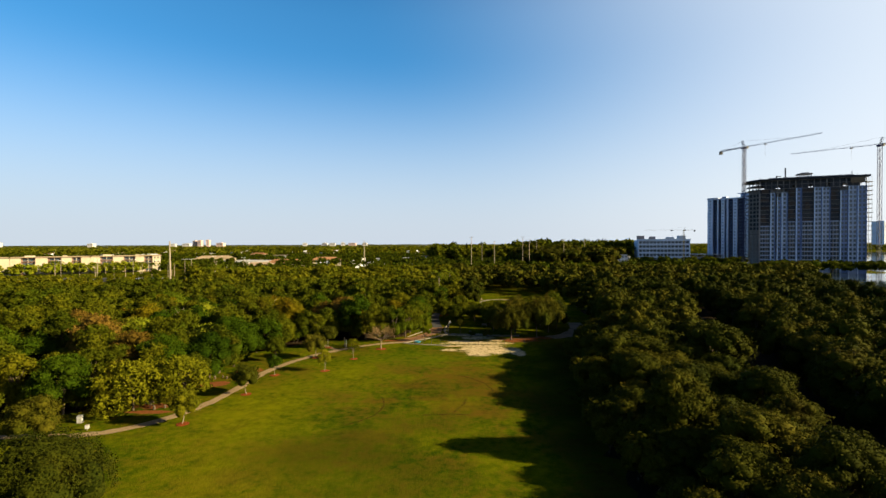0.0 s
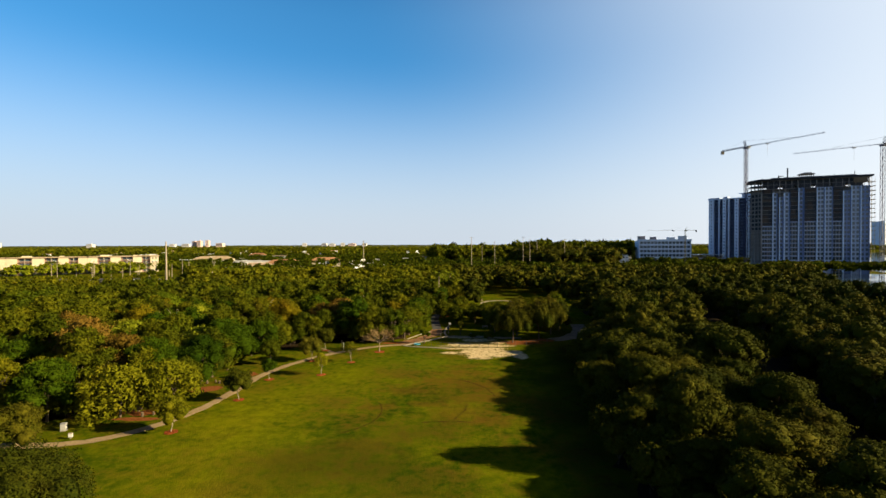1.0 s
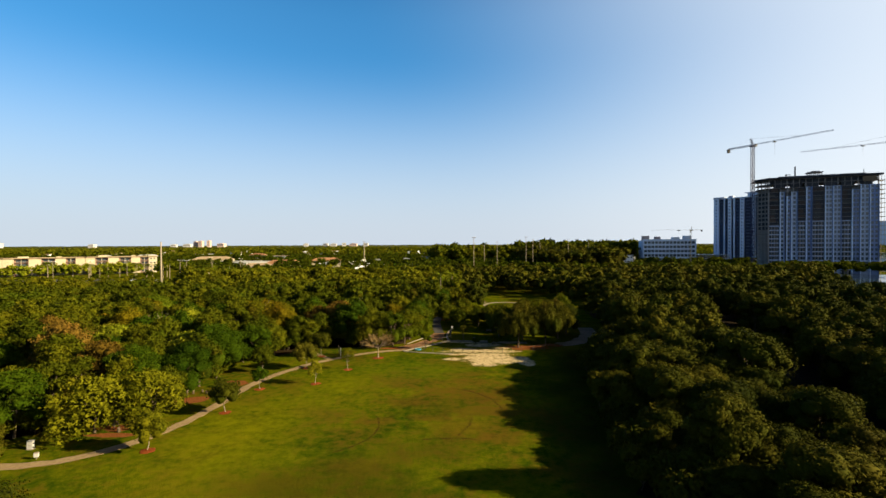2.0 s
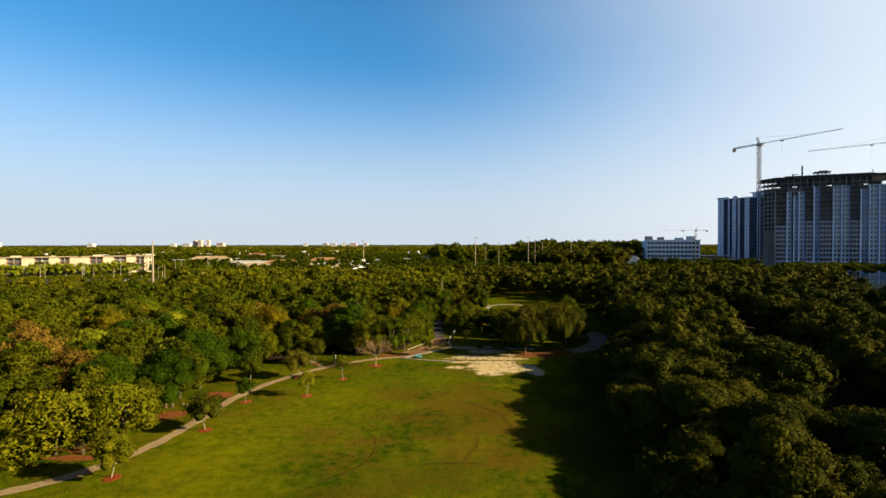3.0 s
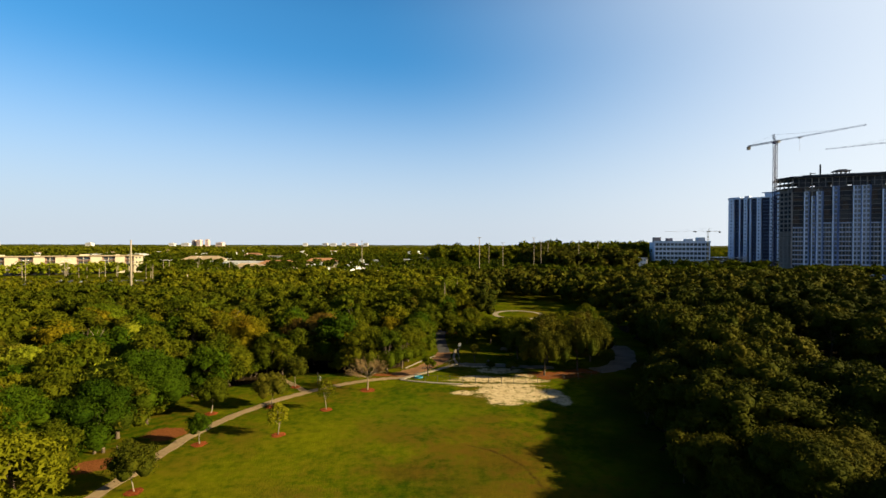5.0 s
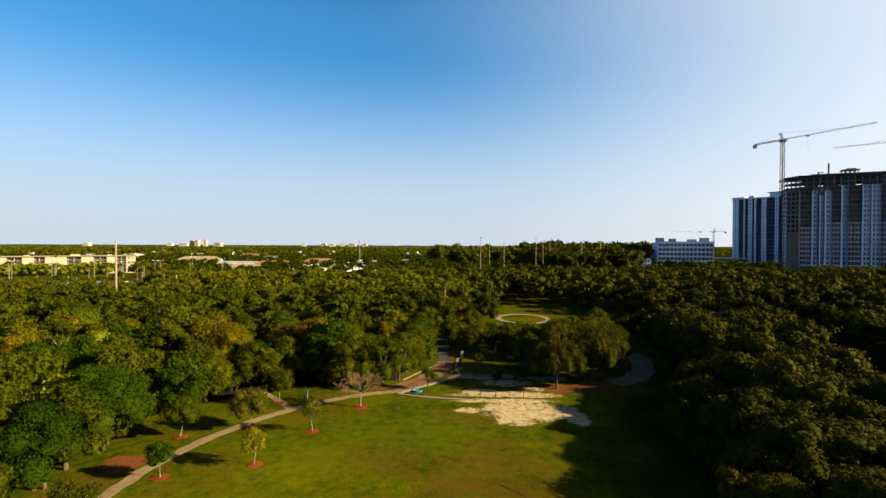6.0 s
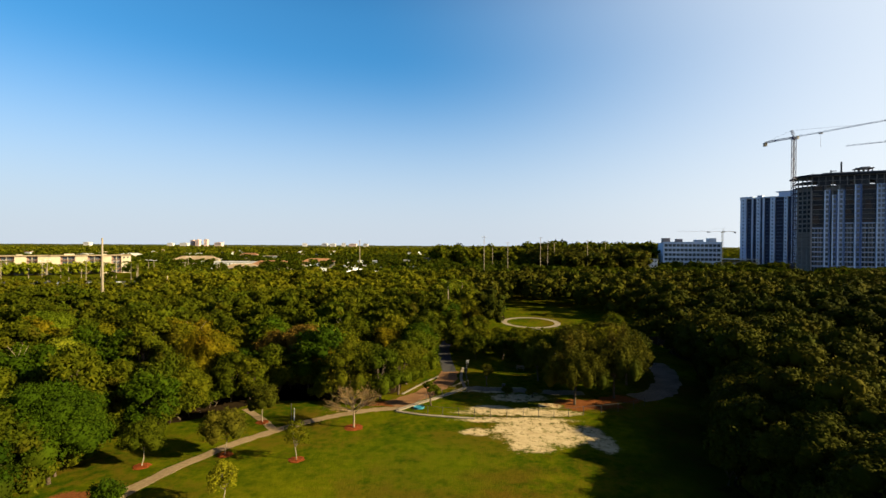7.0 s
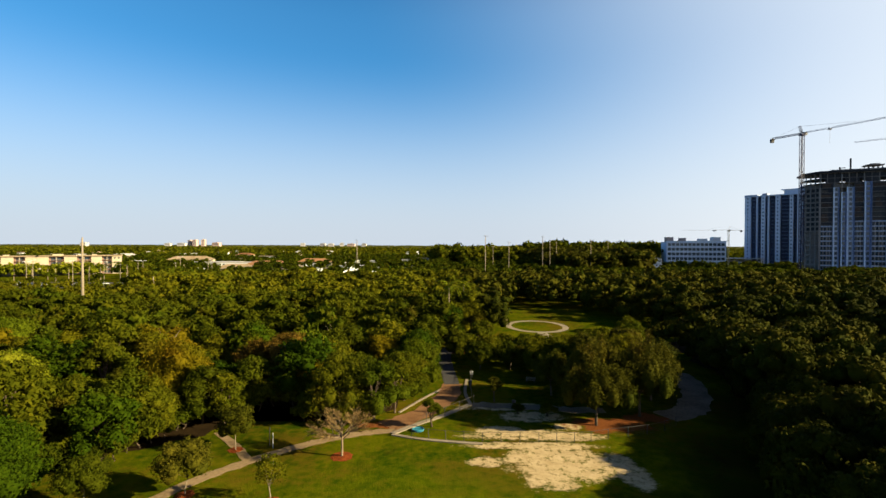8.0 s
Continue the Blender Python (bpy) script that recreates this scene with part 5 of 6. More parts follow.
eb = thing("meter_box", P(-37.6, 51.1), 0.3, "small cream meter box on a short post by the path", "meter box", scale=0.75)
part("post", boxes((-0.06, 0.06, -0.06, 0.06, -0.05, 0.35)), CONCRETE, eb)
part("body", boxes((-0.28, 0.28, -0.2, 0.2, 0.35, 0.95), bevel=0.02), WHITE_METAL, eb)
part("lid", boxes((-0.31, 0.31, -0.23, 0.23, 0.95, 1.0), bevel=0.01), CONCRETE, eb)

def stump(x, y, r, h, seed):
    rr = random.Random(seed)
    t = thing("tree_stump", P(x, y), rr.uniform(0, 6), "pale sawn tree stump on red wood mulch", "stump", "stumps on the mulch beds")
    bm = bmesh.new()
    tube(bm, [(0, 0, -0.05), (0, 0, 0.08), (0.01, 0.02, h)], [r * 1.35, r * 1.05, r], 12)
    part("bole", bm, BARK, t)
    bm = bmesh.new()
    tube(bm, [(0.01, 0.02, h + 0.002), (0.01, 0.02, h + 0.03)], [r * 0.93, r * 0.9], 12)
    part("cut_face", bm, TIMBER, t, "weathered sawn face")


for i, (x, y, r, h) in enumerate(((-32.9, 70.2, 0.17, 0.5), (-32.0, 70.9, 0.14, 0.35), (-31.2, 70.3, 0.18, 0.4), (-34.2, 57.4, 0.18, 0.5), (-33.2, 57.9, 0.15, 0.4))):
    stump(x, y, r, h, i)

# ---- poles ----
def utility_pole(loc, h, arms, label, r=0.24, group="utility poles"):
    t = thing("utility_pole", loc, 0, label, "utility pole", group)
    bm = bmesh.new()
    tube(bm, [(0, 0, -0.3), (0, 0, h * 0.5), (0, 0, h)], [r * 1.35, r, r * 0.6], 10)
    part("shaft", bm, CONCRETE, t, smooth=True)
    for i in range(arms):
        z = h - 0.5 - i * 1.3
        a = part("crossarm", boxes((-1.1, 1.1, -0.35, -0.22, z - 0.07, z + 0.07)), TIMBER, t)
        for x in (-1.0, 0, 1.0):
            bm = bmesh.new()
            tube(bm, [(x, -0.28, z + 0.07), (x, -0.28, z + 0.16), (x, -0.28, z + 0.34)], [0.05, 0.09, 0.05], 7)
            part("insulator", bm, WHITE_METAL, a)
    return t


utility_pole(P(-99.2, 177.2), 25.0, 0, "tall tapered pale concrete utility pole rising over the wood", 0.40)
utility_pole(P(-57.0, 370.0), 26.5, 1, "tall slim concrete utility pole among far trees", 0.36)
utility_pole(P(16.5, 231.0), 27.5, 1, "tall slim utility pole rising out of the wood", 0.2)
for x, y, h in ((53, 295, 28.5), (58.5, 302, 26.5), (80, 300, 26.5), (69, 330, 25), (36, 300, 25), (118, 380, 26), (31, 330, 22.0)):
    utility_pole(P(x, y), h, 1, "thin utility pole on the skyline", 0.22)
utility_pole(P(-92.0, 197.5), 10.4, 0, "short pale pole stub among trees", 0.24)
utility_pole(P(-128, 276), 12.0, 1, "slim utility pole beside the street", 0.2)


def lamp_post(loc, h, turn, label):
    t = thing("light_pole", loc, turn, label, "light pole", "parking lot light poles")
    bm = bmesh.new()
    tube(bm, [(0, 0, -0.2), (0, 0, 0.5), (0, 0, h)], [0.26, 0.17, 0.12], 8)
    part("shaft", bm, CONCRETE, t)
    part("arm", boxes((-1.2, 1.2, -0.06, 0.06, h, h + 0.12)), STEEL_PALE, t)
    for x in (-1.25, 1.25):
        part("lamp_head", boxes((x - 0.5, x + 0.5, -0.25, 0.25, h + 0.12, h + 0.32), bevel=0.04), STEEL_PALE, t)
    return t


for x, y, h in ((-150, 321, 13.5), (-146, 276, 13.0), (-100, 250, 13.5), (-168, 264, 13.2), (-196, 276, 13.0), (-182, 256, 13.0), (-135, 262, 13.5), (-158, 270, 12.5), (-206, 262, 13.0), (-122, 300, 13.0)):
    lamp_post(P(x, y), h, 0.2, "pale twin-headed light pole by the parking lot")


# ---- cars in the parking lot ----
def car(paint, label):
    t = thing("car", (0, 0, 0), 0, label, "car", "parked cars")
    bm = bmesh.new()
    prof = [(-2.2, 0.32), (-2.25, 0.75), (-1.95, 0.95), (-1.3, 1.0), (1.15, 0.98), (2.1, 0.82), (2.25, 0.6), (2.2, 0.32)]
    for y in (-0.88, 0.88):
        bm.faces.new([bm.verts.new((x, y, z)) for x, z in prof])
    bm.verts.ensure_lookup_table()
    n = len(prof)
    for i in range(n):
        bm.faces.new((bm.verts[i], bm.verts[(i + 1) % n], bm.verts[n + (i + 1) % n], bm.verts[n + i]))
    bmesh.ops.recalc_face_normals(bm, faces=bm.faces)
    part("body", bm, paint, t)
    bm = boxes((-1.35, 0.85, -0.78, 0.78, 0.99, 1.45))
    for v in bm.verts:
        if v.co.z > 1.2:
            v.co.x = v.co.x * 0.72 - 0.1
            v.co.y *= 0.84
    part("cabin", bm, GLASS, t, "dark tinted windows")
    part("roof", boxes((-1.05, 0.5, -0.66, 0.66, 1.452, 1.49), bevel=0.015), paint, t)
    for x in (-1.35, 1.4):
        for y in (-0.86, 0.86):
            bm = bmesh.new()
            tube(bm, [(x, y - 0.11, 0.32), (x, y + 0.11, 0.32)], [0.33, 0.33], 16)
            w = part("wheel", bm, RUBBER, t)
            bm = bmesh.new()
            tube(bm, [(x, y - 0.118, 0.32), (x, y + 0.118, 0.32)], [0.19, 0.19], 12)
            part("rim", bm, STEEL_PALE, w)
    return t


dark_car, pale_car = car(PAINT_DARK, "dark blue parked car on the asphalt lot"), car(PAINT_SILVER, "silver parked car on the asphalt lot")
dark_car.matrix_basis = pose(-206, 312, 0.03, 0, 0, 8)
pale_car.matrix_basis = pose(-199, 318, 0.03, 0, 0, 84)
for i, (x, y, a) in enumerate(((-214, 313, 5), (-190, 320, 92), (-186.5, 320, 88), (-224, 315, 3), (-232, 322, 90), (-236, 322, 91), (-178, 309, 10))):
    copy_thing(dark_car if i % 2 else pale_car, pose(x, y, 0.03, 0, 0, a))


# ---- buildings ----
def grid_windows(parent, me, xs, zs, y=0.0):
    for x in xs:
        for z in zs:
            o = part("window", me, None, parent)
            o.location = (x, y, z)


def window_mesh(w, h, material=None, depth=0.1):
    return data_of("window", boxes((-w / 2, w / 2, -0.02, depth, 0, h)), material or GLASS)


def prism(outline, z0, z1):
    """An upright block over an outline."""
    bm = bmesh.new()
    low, high = ([bm.verts.new((x, y, z)) for x, y in outline] for z in (z0, z1))
    bm.faces.new(low[::-1])
    bm.faces.new(high)
    for i in range(len(low)):
        k = (i + 1) % len(low)
        bm.faces.new((low[i], low[k], high[k], high[i]))
    return bm


def concrete_tower():
    """A block under construction: raw slabs and columns, bays of primed wall with windows, netted upper floors, an open top floor, a scaffold at one end."""
    L, D, N, S = 72.6, 24.0, 22, 3.25
    H = N * S
    t = thing("tower_under_construction", P(207.5, 312.5), math.atan2(-26, 57), "tall apartment tower under construction with raw concrete top floors", "apartment tower")
    part("core", prism([(3.0, 12), (8.0, 2.6), (L - 2.0, 2.6), (L - 2.0, D - 1), (3.0, D - 1)], 0, H - 2 * S), RAW_CONCRETE, t)
    part("stair_core", boxes((24.0, 31.0, 9, 16, H - 2 * S, H - 0.3), (52.0, 58.0, 9, 16, H - 2 * S, H - 0.3)), RAW_CONCRETE, t)
    slab = data_of("floor_slab", prism([(0, 9.5), (6.0, 0), (L, 0), (L, D), (0, D)], 0, 0.3), RAW_CONCRETE)
    for i in range(1, N + 1):
        part("floor_slab", slab, None, t).location = (0, 0, i * S - 0.3)
    part("roof_slab", prism([(-1.4, 9.0), (5.4, -1.6), (L + 1.6, -1.6), (L + 1.6, D + 1), (-1.4, D + 1)], H, H + 1.3), DARK_NET, t, "dark formwork round the roof slab")
    part("roof_curb", boxes((12, L - 8, -0.6, 0.2, H + 1.3, H + 2.0)), RAW_CONCRETE, t, "pale raw concrete kerb along the roof")
    bm = bmesh.new()
    tube(bm, [(0, 0, 0), (0, 0, H - 0.3)], [0.36, 0.36], 8)
    col = data_of("column", bm, RAW_CONCRETE)
    for i in range(18):
        part("column", col, None, t).location = (6.2 + i * (L - 6.8) / 17, 0.5, 0)
    for k in range(3):
        part("column", col, None, t).location = (0.5 + 1.9 * k, 9.2 - 3.0 * k, 0)
    for k in range(8):
        part("column", col, None, t).location = (9 + k * 8.8, D - 1.2, 0)
    # primed wall bays with window columns, some stopping lower
    win = window_mesh(1.5, 2.0, GLASS)
    for x0, x1, top, pale in ((13.0, 16.2, 19, True), (17.2, 20.2, 18, False), (20.2, 24.2, 19, True), (29.4, 33.2, 20, False), (40.8, 45.6, 20, True), (45.6, 50.6, 20, True), (56.6, 61.4, 19, False), (61.4, 66.8, 20, True), (66.8, 72.2, 20, False)):
        w = part("wall_panel", boxes((x0, x1, -0.35, 0.0, 0, top * S)), PALE_PRIMER if pale else BLUE_WALL, t, "pale blue primed wall bay" if pale else "blue-grey primed wall bay")
        part("pilaster", boxes((x0, x0 + 0.7, -0.75, -0.355, 0, top * S)), TOWER_WHITE, t, "pale rendered vertical strip")
        part("return_wall", boxes((x1 - 0.35, x1, -0.95, -0.355, 0, top * S)), BLUE_WALL, t, "blue-grey return wall")
        n = max(1, int((x1 - x0) / 2.3))
        grid_windows(w, win, [x0 + 0.3 + (j + 0.5) * (x1 - x0 - 0.5) / n for j in range(n)], [f * S + 0.75 for f in range(1, top)], -0.36)
    tt = random.Random(8)
    # recessed bays: a light grid of slab edges and piers below, dark netting above
    for x0, x1, net in ((6.2, 13.0, 11), (24.2, 29.4, 12), (33.2, 40.8, 12), (50.6, 56.6, 12)):
        part("net", boxes((x0, x1, 0.12, 0.2, net * S, 20 * S)), DARK_NET, t, "dark debris netting")
        for f in range(net, 20):
            a, b = tt.uniform(0, 0.3) * (x1 - x0), tt.uniform(0.55, 1.0) * (x1 - x0)
            part("net_sheet", boxes((x0 + a, x0 + b, 0.02, 0.06, f * S + 0.1, f * S + tt.uniform(1.2, 2.9))), tt.choice((STEEL_DARK, BROWN_NET, DARK_NET, BROWN_NET)), t, "torn brown-grey sheet of netting")
        rail = data_of("balcony_wall", boxes((x0, x1, -0.45, 0.0, -0.35, 0.55)), PALE_PRIMER)
        for f in range(1, net + 1):
            part("balcony_wall", rail, None, t).location = (0, 0, f * S)
        n = max(2, round((x1 - x0) / 1.9))
        for k in range(n + 1):
            x = x0 + k * (x1 - x0) / n
            part("pier", boxes((x - 0.22, x + 0.22, -0.4, 0.09, 0, net * S)), PALE_PRIMER if k in (0, n) else RAW_CONCRETE, t)
        part("back_glazing", boxes((x0, x1, 1.6, 1.7, 0, net * S)), GLASS, t, "dark glass set back behind the grid")
    # the receding corner
    part("corner_net", prism([(0.9, 9.2), (6.4, 0.5), (6.6, 0.62), (1.1, 9.32)], 10 * S, 19 * S), DARK_NET, t, "dark debris netting round the corner")
    for f in range(1, 19):
        part("corner_rail", prism([(0.0, 9.2), (5.9, -0.1), (6.1, 0.0), (0.2, 9.3)], f * S, f * S + 0.8), RAW_CONCRETE, t)
    part("corner_pier", boxes((5.4, 6.4, -0.5, 0.3, 0, 19 * S)), RAW_CONCRETE, t)
    # open floors under the roof: props and a yellow screen
    for k in range(30):
        x = 7 + k * (L - 8) / 30
        part("prop", boxes((x, x + 0.12, 1.0, 1.12, H - 2 * S, H - 0.3)), STEEL_DARK, t)
    part("guard_screen", boxes((L - 10, L - 2, -0.9, -0.8, H - 1.3 * S, H - 0.5)), TIMBER, t, "brown timber edge screen under the roof")
    part("roof_net", boxes((7.0, L - 1.0, 0.95, 1.0, H - 1.25 * S, H - 0.3)), DARK_NET, t, "dark netting below the roof slab")
    for k in range(6):
        part("top_net", boxes((9 + 10.4 * k, 16.6 + 10.4 * k, 0.2, 0.28, H - 2 * S, H - 0.3 - (k % 2) * S)), DARK_NET, t, "dark netting on the upper floors")
    sc = part("scaffold", boxes((L + 0.5, L + 0.62, -0.8, -0.68, 0, H), (L + 2.3, L + 2.42, -0.8, -0.68, 0, H), (L + 0.5, L + 0.62, 5, 5.12, 0, H), (L + 2.3, L + 2.42, 5, 5.12, 0, H)), CRANE_YELLOW, t, "pale tubular scaffold up the end wall")
    deck = data_of("platform", boxes((L + 0.2, L + 2.9, -1.2, 6.0, 0, 0.3)), CREAM_WALL)
    for i in range(1, N):
        part("platform", deck, None, sc).location = (0, 0, i * S - 0.8)
    part("roof_frame", boxes((31.5, 41.0, 4, 12, H + 4.4, H + 5.0), (34, 39, 5, 11, H + 5.0, H + 5.7), *[(x, x + 0.5, y, y + 0.5, H + 1.3, H + 4.4) for x in (32.5, 35, 37.5, 40) for y in (5, 11)]), RAW_CONCRETE, t, "open concrete frame on the roof")
    part("mast", boxes((23.6, 24.4, 6, 6.8, H + 1.3, H + 10.0)), STEEL_DARK, t, "thin dark placing mast")
    part("hoist", boxes((17.6, 18.4, 5, 5.6, H + 1.3, H + 4.2), (16.2, 20.4, 5, 6.2, H + 1.3, H + 2.6), (18.2, 21.0, 5, 5.4, H + 3.4, H + 3.9)), STEEL_DARK, t)
    for i in range(14):
        part("guard_post", boxes((i * 5 + 6.1, i * 5 + 6.22, -1.5, -1.38, H + 1.3, H + 2.4)), STEEL_DARK, t)
    part("aerial", boxes((64.6, 64.9, 4, 4.3, H + 1.3, H + 5.0)), STEEL_DARK, t)


def white_tower():
    L, D, N, S = 62.0, 22.0, 21, 3.2
    H = N * S
    t = thing("white_apartment_tower", P(235, 411), math.atan2(-32, 24), "finished white apartment tower with dark recessed balcony columns", "apartment tower")
    part("core", boxes((0.6, L - 0.6, 2.0, D, 0, H)), DARK_BAY, t, "balcony bays set back between white fins, coloured dark blue as if shaded")
    x = 0.0
    for w, gap in ((5.0, 4.4), (1.0, 3.0), (3.0, 2.0), (1.2, 4.8), (3.6, 7.0), (2.6, 3.0), (3.6, 4.6), (1.0, 3.2), (5.0, 0)):
        f = part("fin", boxes((x, x + w, 0, 2.4, 0, H)), TOWER_WHITE, t, "white rendered pier")
        if w > 2.5:
            me = window_mesh(0.9, 1.5, GLASS_BLUE)
            grid_windows(f, me, [x + w * 0.5], [i * S + 0.9 for i in range(2, N)], -0.03)
        if gap:
            slab = data_of("balcony", boxes((x + w, x + w + gap, 0.6, 2.0, 0, 0.26), (x + w, x + w + gap, 0.6, 0.66, 0.95, 1.05)), BLUE_WALL)
            for i in range(2, N):
                part("balcony", slab, None, t).location = (0, 0, i * S)
        x += w + gap
    part("roof_slab", boxes((-0.4, L + 0.4, -0.4, D + 0.4, H, H + 0.9)), TOWER_WHITE, t)
    part("parapet", boxes((-0.2, 10, 0, 8, H + 0.9, H + 1.9), (14, 18, 0.2, 6, H + 0.9, H + 2.6)), PALE_PRIMER, t)
    part("penthouse", boxes((30, 56, 3, 18, H + 0.9, H + 4.6)), TOWER_WHITE, t, "set-back white penthouse")
    part("penthouse_roof", boxes((28, 58, 1.6, 19, H + 4.6, H + 5.2)), TOWER_WHITE, t)


def low_white_block():
    L, D, N, S = 50.0, 20.0, 6, 4.3
    t = thing("white_office_block", P(173, 408), math.radians(-12), "long white office block with rows of square windows", "office block")
    w = part("wall", boxes((0, L, 0, D, 0, N * S)), TOWER_WHITE, t)
    grid_windows(w, window_mesh(2.75, 2.5, GLASS), [2.6 + i * 3.45 for i in range(14)], [f * S + 0.8 for f in range(1, N)], -0.02)
    part("parapet", boxes((-0.3, L + 0.3, -0.3, 0.3, N * S, N * S + 1.1)), TOWER_WHITE, t)
    part("stair_head", boxes((1, 7, 4, 12, N * S, N * S + 4.6), (13, 18, 5, 12, N * S, N * S + 3.8)), PINK_WALL, t)
    part("plant_room", boxes((30, 36, 5, 14, N * S, N * S + 3.2), (41, 47, 5, 14, N * S, N * S + 4.6)), WHITE_WALL, t)
    a = thing("grey_annex", P(219, 404), math.radians(-12), "low grey annex with an open deck beside the office block", "building")
    part("wall", boxes((0, 26, 2, 16, 0, 9)), RAW_CONCRETE, a)
    for f in range(1, 4):
        part("deck", boxes((-1, 28, -1, 17, f * 3.6, f * 3.6 + 0.5)), WHITE_WALL, a)
    for i in range(8):
        part("column", boxes((i * 3.6, i * 3.6 + 0.5, -0.6, -0.1, 0, 10.8)), RAW_CONCRETE, a)


def apartments():
    turn = math.atan2(50, 72)
    u = Vector((math.cos(turn), math.sin(turn)))
    right = P(-203, 351)
    S, N, D = 3.35, 4, 14.0
    for k in range(3):
        L = 49.0
        o = right.xy - u * (L + 0.6) * (k + 1)
        t = thing("apartment_block", (o.x, o.y, 0), turn, "cream four-storey apartment block with brown balconies", "apartment block", "cream apartment blocks")
        part("core", boxes((0.4, L - 0.4, 1.8, D, 0, N * S)), BROWN_TRIM, t, "shaded brown back walls of the balconies")
        x = 0.0
        for i, (w, gap) in enumerate(((6.2, 8.6), (7.4, 8.4), (6.4, 6.2), (5.8, 0))):
            p = part("wall", boxes((x, x + w, 0, 2.2, 0, N * S)), CREAM_WALL, t)
            if i == 3 and k == 0:
                grid_windows(p, window_mesh(1.1, 1.2), [x + w * 0.3, x + w * 0.72], [f * S + 1.2 for f in range(N)], -0.03)
            if gap:
                b = data_of("balcony", boxes((x + w, x + w + gap, 0.3, 1.8, 0, 0.2), (x + w, x + w + gap, 0.3, 0.4, 0.75, 1.0)), BROWN_TRIM)
                g = data_of("balcony_door", boxes((x + w + 1.2, x + w + gap - 1.2, 1.74, 1.79, 0.2, 2.4)), GLASS)
                for f in range(N):
                    part("balcony", b, None, t).location = (0, 0, f * S)
                    part("balcony_door", g, None, t).location = (0, 0, f * S)
                c = part("post", boxes((x + w + gap / 2 - 0.15, x + w + gap / 2 + 0.15, 0.41, 0.7, 0, N * S)), CREAM_WALL, t)
            x += w + gap
        e = part("end_wall", boxes((L - 0.01, L + 0.4, 0.02, D, 0, N * S)), CREAM_WALL, t)
        part("roof", boxes((-0.9, L + 1.0, -0.9, D + 0.9, N * S, N * S + 0.55)), ROOF_TAN, t, "flat tan roof with a deep eave")
        part("stair_head", boxes((8, 14, 5, 10, N * S + 0.55, N * S + 1.5), (31, 34, 5, 9, N * S + 0.55, N * S + 1.2)), CREAM_WALL, t)


def house(x, y, w, d, h, wall, roof, turn, label, flat=False):
    t = thing("house", P(x, y), turn, label, "house", "far houses among trees")
    b = part("wall", boxes((-w / 2, w / 2, -d / 2, d / 2, 0, h)), wall, t)
    me = window_mesh(1.3, 1.2)
    grid_windows(b, me, [-w / 2 + 1.6 + i * 3.0 for i in range(int((w - 1.6) / 3.0) + 1)], [z for z in (h - 2.0, h - 5.2) if z > 0], -d / 2 - 0.03)
    if flat:
        part("roof", boxes((-w / 2 - 0.4, w / 2 + 0.4, -d / 2 - 0.4, d / 2 + 0.4, h, h + 0.5)), roof, t)
    else:
        bm = bmesh.new()
        e = [bm.verts.new(q) for q in ((-w / 2 - 0.6, -d / 2 - 0.6, h), (w / 2 + 0.6, -d / 2 - 0.6, h), (w / 2 + 0.6, d / 2 + 0.6, h), (-w / 2 - 0.6, d / 2 + 0.6, h))]
        r = [bm.verts.new(q) for q in ((-w / 2 + d / 2, 0, h + d * 0.24), (w / 2 - d / 2, 0, h + d * 0.24))]
        for f in ((e[0], e[1], r[1], r[0]), (e[2], e[3], r[0], r[1]), (e[1], e[2], r[1]), (e[3], e[0], r[0]), (e[3], e[2], e[1], e[0])):
            bm.faces.new(f)
        part("roof", bm, roof, t)


concrete_tower()
white_tower()
low_white_block()
apartments()
for x, y, w, d, h, wall, roof, turn, label, flat in HOUSES:
    house(x, y, w, d, h, wall, roof, turn, label, flat)


# ---- cranes ----
def lattice(bm, a, b, w, bay, r, three=False):
    """A lattice boom or mast from a to b."""
    a, b = Vector(a), Vector(b)
    d = (b - a).normalized()
    side = d.cross(Vector((0, 0, 1)) if abs(d.z) < 0.9 else Vector((1, 0, 0))).normalized()
    top = side.cross(d)
    corners = [side * w / 2 - top * w / 2, -side * w / 2 - top * w / 2, top * w * 0.5] if three else [side * w / 2 + top * w / 2, -side * w / 2 + top * w / 2, -side * w / 2 - top * w / 2, side * w / 2 - top * w / 2]
    for c in corners:
        tube(bm, [a + c, b + c], [r, r], 4)
    n = max(2, int((b - a).length / bay))
    for i in range(n):
        for k, c in enumerate(corners):
            e = corners[(k + 1) % len(corners)]
            p, q = a.lerp(b, i / n), a.lerp(b, (i + 1) / n)
            tube(bm, [p + c, q + e] if (i + k) % 2 else [p + e, q + c], [r * 0.6, r * 0.6], 3, False)
            tube(bm, [q + c, q + e], [r * 0.6, r * 0.6], 3, False)


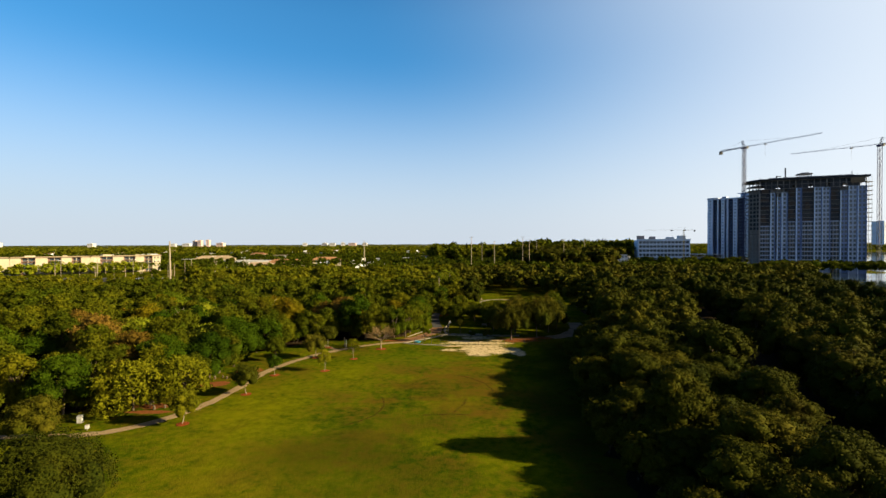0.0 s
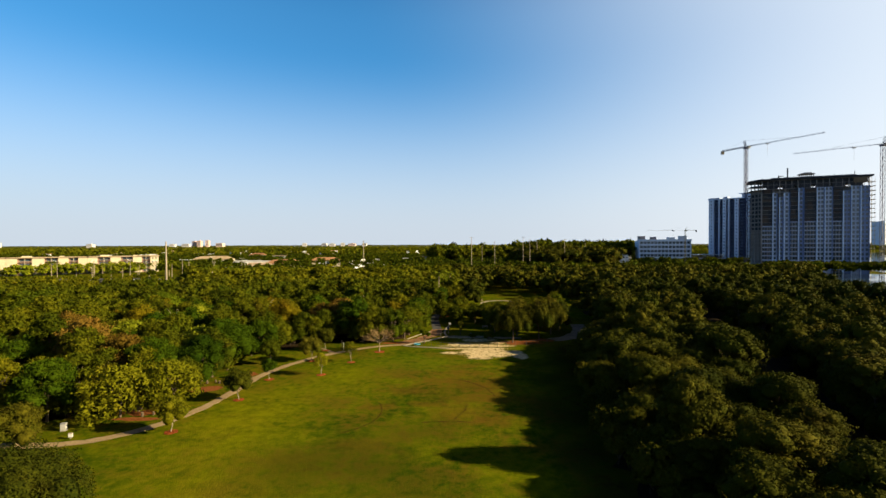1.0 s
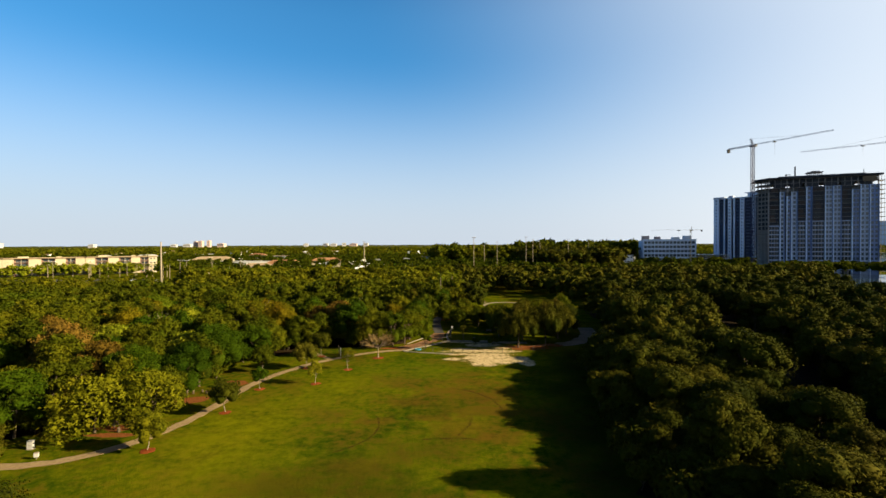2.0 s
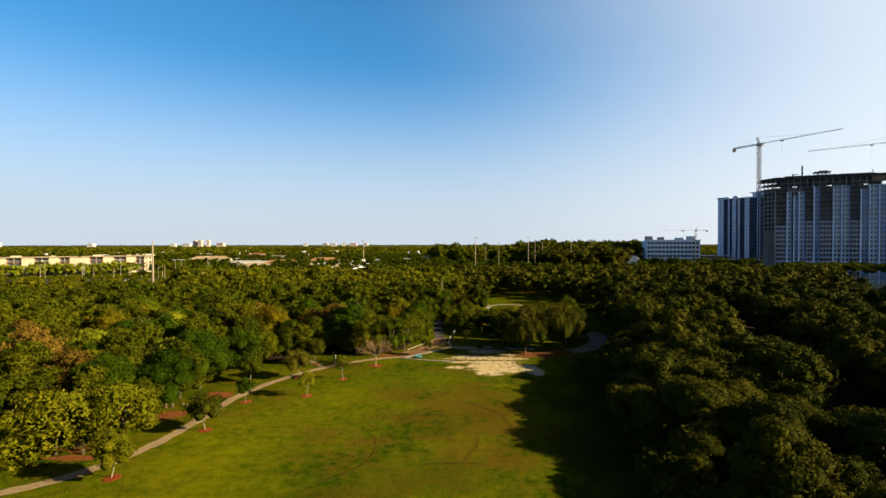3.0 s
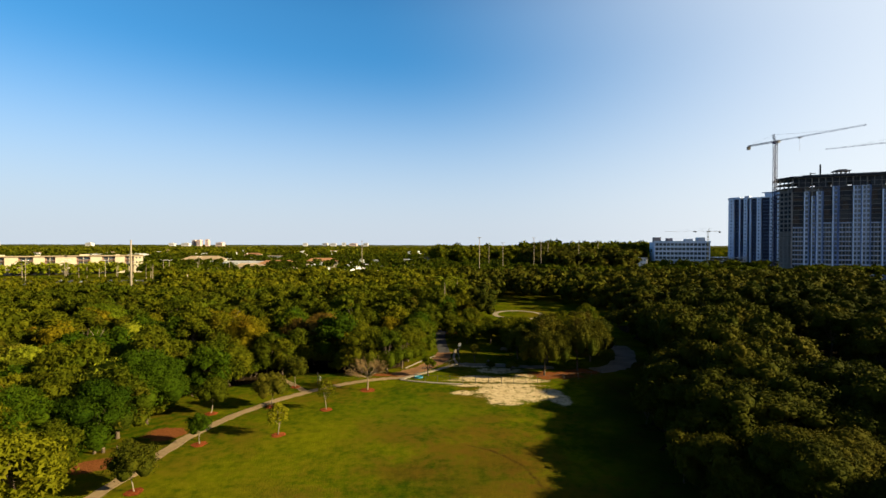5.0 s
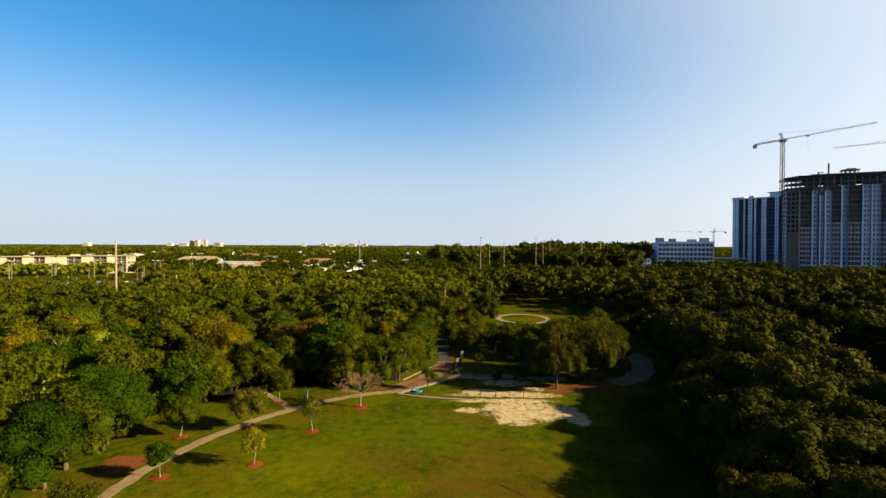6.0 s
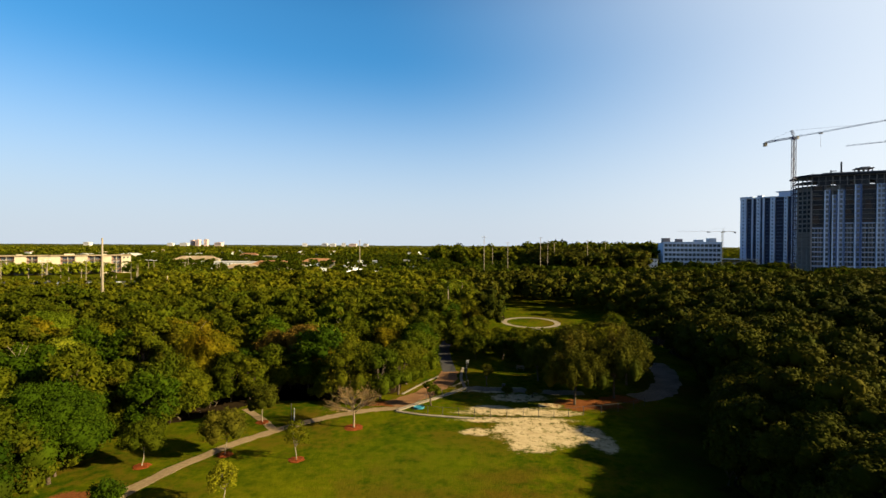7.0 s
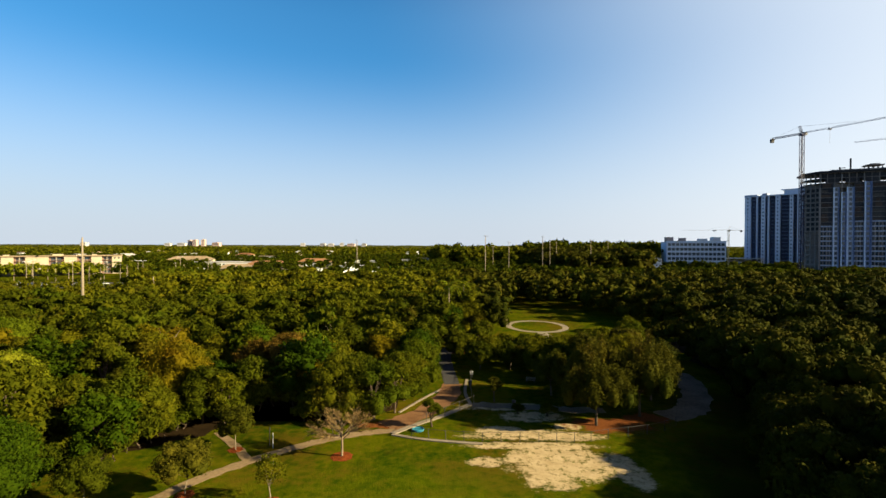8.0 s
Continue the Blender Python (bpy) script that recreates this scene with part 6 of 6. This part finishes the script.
def tower_crane(base, h, jib, counter, paint, label, w=2.0, r=0.2, luff=0.0):
    """jib: a level vector to its tip; counter: the length of the counter-jib."""
    t = thing("tower_crane", base, 0, label, "tower crane", "construction cranes")
    j = Vector((jib[0], jib[1], luff))
    back = -Vector((jib[0], jib[1], 0)).normalized() * counter
    bm = bmesh.new()
    lattice(bm, (0, 0, 0), (0, 0, h), w, w * 1.5, r)
    part("mast", bm, paint, t)
    top = Vector((0, 0, h))
    part("slewing_unit", boxes((-w * 0.75, w * 0.75, -w * 0.75, w * 0.75, h, h + w * 0.6)), paint, t)
    part("cab", boxes((w * 0.8, w * 1.6, -w * 0.5, w * 0.4, h + w * 0.1, h + w * 1.2), bevel=0.08), WHITE_METAL, t)
    bm = bmesh.new()
    lattice(bm, top + Vector((0, 0, w * 0.9)), top + Vector((0, 0, w * 0.9)) + j, w * 0.38, w * 0.9, r * 0.36, True)
    part("jib", bm, paint, t)
    bm = bmesh.new()
    lattice(bm, top + Vector((0, 0, w * 0.75)), top + Vector((0, 0, w * 0.75)) + back, w * 0.5, w * 1.1, r * 0.7)
    part("counter_jib", bm, paint, t)
    c = top + back
    part("counterweight", boxes((c.x - 0.5 * w, c.x + 0.5 * w, c.y - 0.45 * w, c.y + 0.45 * w, c.z - 0.7 * w, c.z + 0.7 * w)), STEEL_DARK, t)
    apex = top + Vector((0, 0, w * 3.4)) + back.normalized() * w * 0.8
    bm = bmesh.new()
    lattice(bm, top + Vector((0, 0, w * 0.6)), apex, w * 0.6, w * 0.9, r * 0.7)
    part("tower_head", bm, paint, t)
    for e in (top + Vector((0, 0, w * 1.2)) + j * 0.62, top + Vector((0, 0, w * 0.9)) + back * 0.95):
        bm = bmesh.new()
        tube(bm, [apex, e], [r * 0.28, r * 0.28], 4)
        part("pendant", bm, STEEL_DARK, t)
    k = top + Vector((0, 0, w * 0.5)) + j * 0.3
    part("trolley", boxes((k.x - 0.8, k.x + 0.8, k.y - 0.8, k.y + 0.8, k.z - 0.4, k.z + 0.2)), STEEL_DARK, t)
    bm = bmesh.new()
    tube(bm, [k, k - Vector((0, 0, 9))], [r * 0.25, r * 0.25], 4)
    part("hoist_rope", bm, STEEL_DARK, t)


tower_crane(P(201.8, 310.8), 97.0, P(19, -40).xy, 19.0, CRANE_PAINT, "tall blue-grey tower crane beside the unfinished tower", 1.9, 0.19)
tower_crane(P(272.5, 290.0), 94.0, P(-31, 32).xy, 17.0, CRANE_PAINT, "tall blue-grey tower crane with its jib over the unfinished tower", 1.9, 0.17)
tower_crane(P(169.0, 324.0), 33.0, (-29.0, 8.0), 8.0, CRANE_YELLOW, "small faded yellow crane before the white office block", 0.9, 0.05)

# ---- skyline ----
for i, (x, y, w, d, h, m) in enumerate(((-1012, 2000, 14, 30, 36, PINK_WALL), (-987, 1990, 17, 30, 38, PINK_WALL), (-964, 2010, 15, 30, 40, PINK_WALL), (-925, 2040, 34, 30, 25, PINK_WALL), (-1090, 2080, 36, 30, 22, FAR_WALL), (-1160, 2100, 26, 30, 21, FAR_WALL),
                                          (-520, 2200, 26, 30, 23, FAR_WALL), (-480, 2180, 30, 30, 22, FAR_WALL), (-440, 2220, 22, 30, 25, FAR_WALL), (-400, 2240, 40, 30, 22, PINK_WALL), (-1830, 2000, 18, 30, 30, FAR_WALL), (-620, 2230, 24, 30, 23, FAR_WALL),
                                          # the last block's bluish white wall imitates distance haze by colour
                                          (-340, 2230, 24, 30, 23, FAR_WALL), (-1480, 2050, 26, 30, 23, FAR_WALL), (690, 1400, 26, 30, 29, FAR_WALL), (640, 1380, 30, 30, 28, PINK_WALL), (610, 1420, 40, 30, 27, FAR_WALL), (1260, 1330, 44, 40, 90, TOWER_WHITE))):
    b = thing("far_tower_block", P(x, y), 0.1 * (i % 3), "pale apartment block on the far skyline", "apartment block", "skyline blocks")
    wl = part("wall", boxes((-w / 2, w / 2, -d / 2, d / 2, 0, h)), m, b)
    strip = data_of("window", boxes((-w / 2 + 3, w / 2 - 3, -d / 2 - 0.3, -d / 2, 0, 1.6)), GLASS_BLUE)
    for f in range(4, int(h / 4)):
        part("window", strip, None, wl).location = (0, 0, f * 4.0)
    part("roof", boxes((-w / 2 - 1, w / 2 + 1, -d / 2 - 1, d / 2 + 1, h, h + 1.2), (-w / 5, w / 5, -d / 4, d / 4, h + 1.2, h + 3)), m, b)
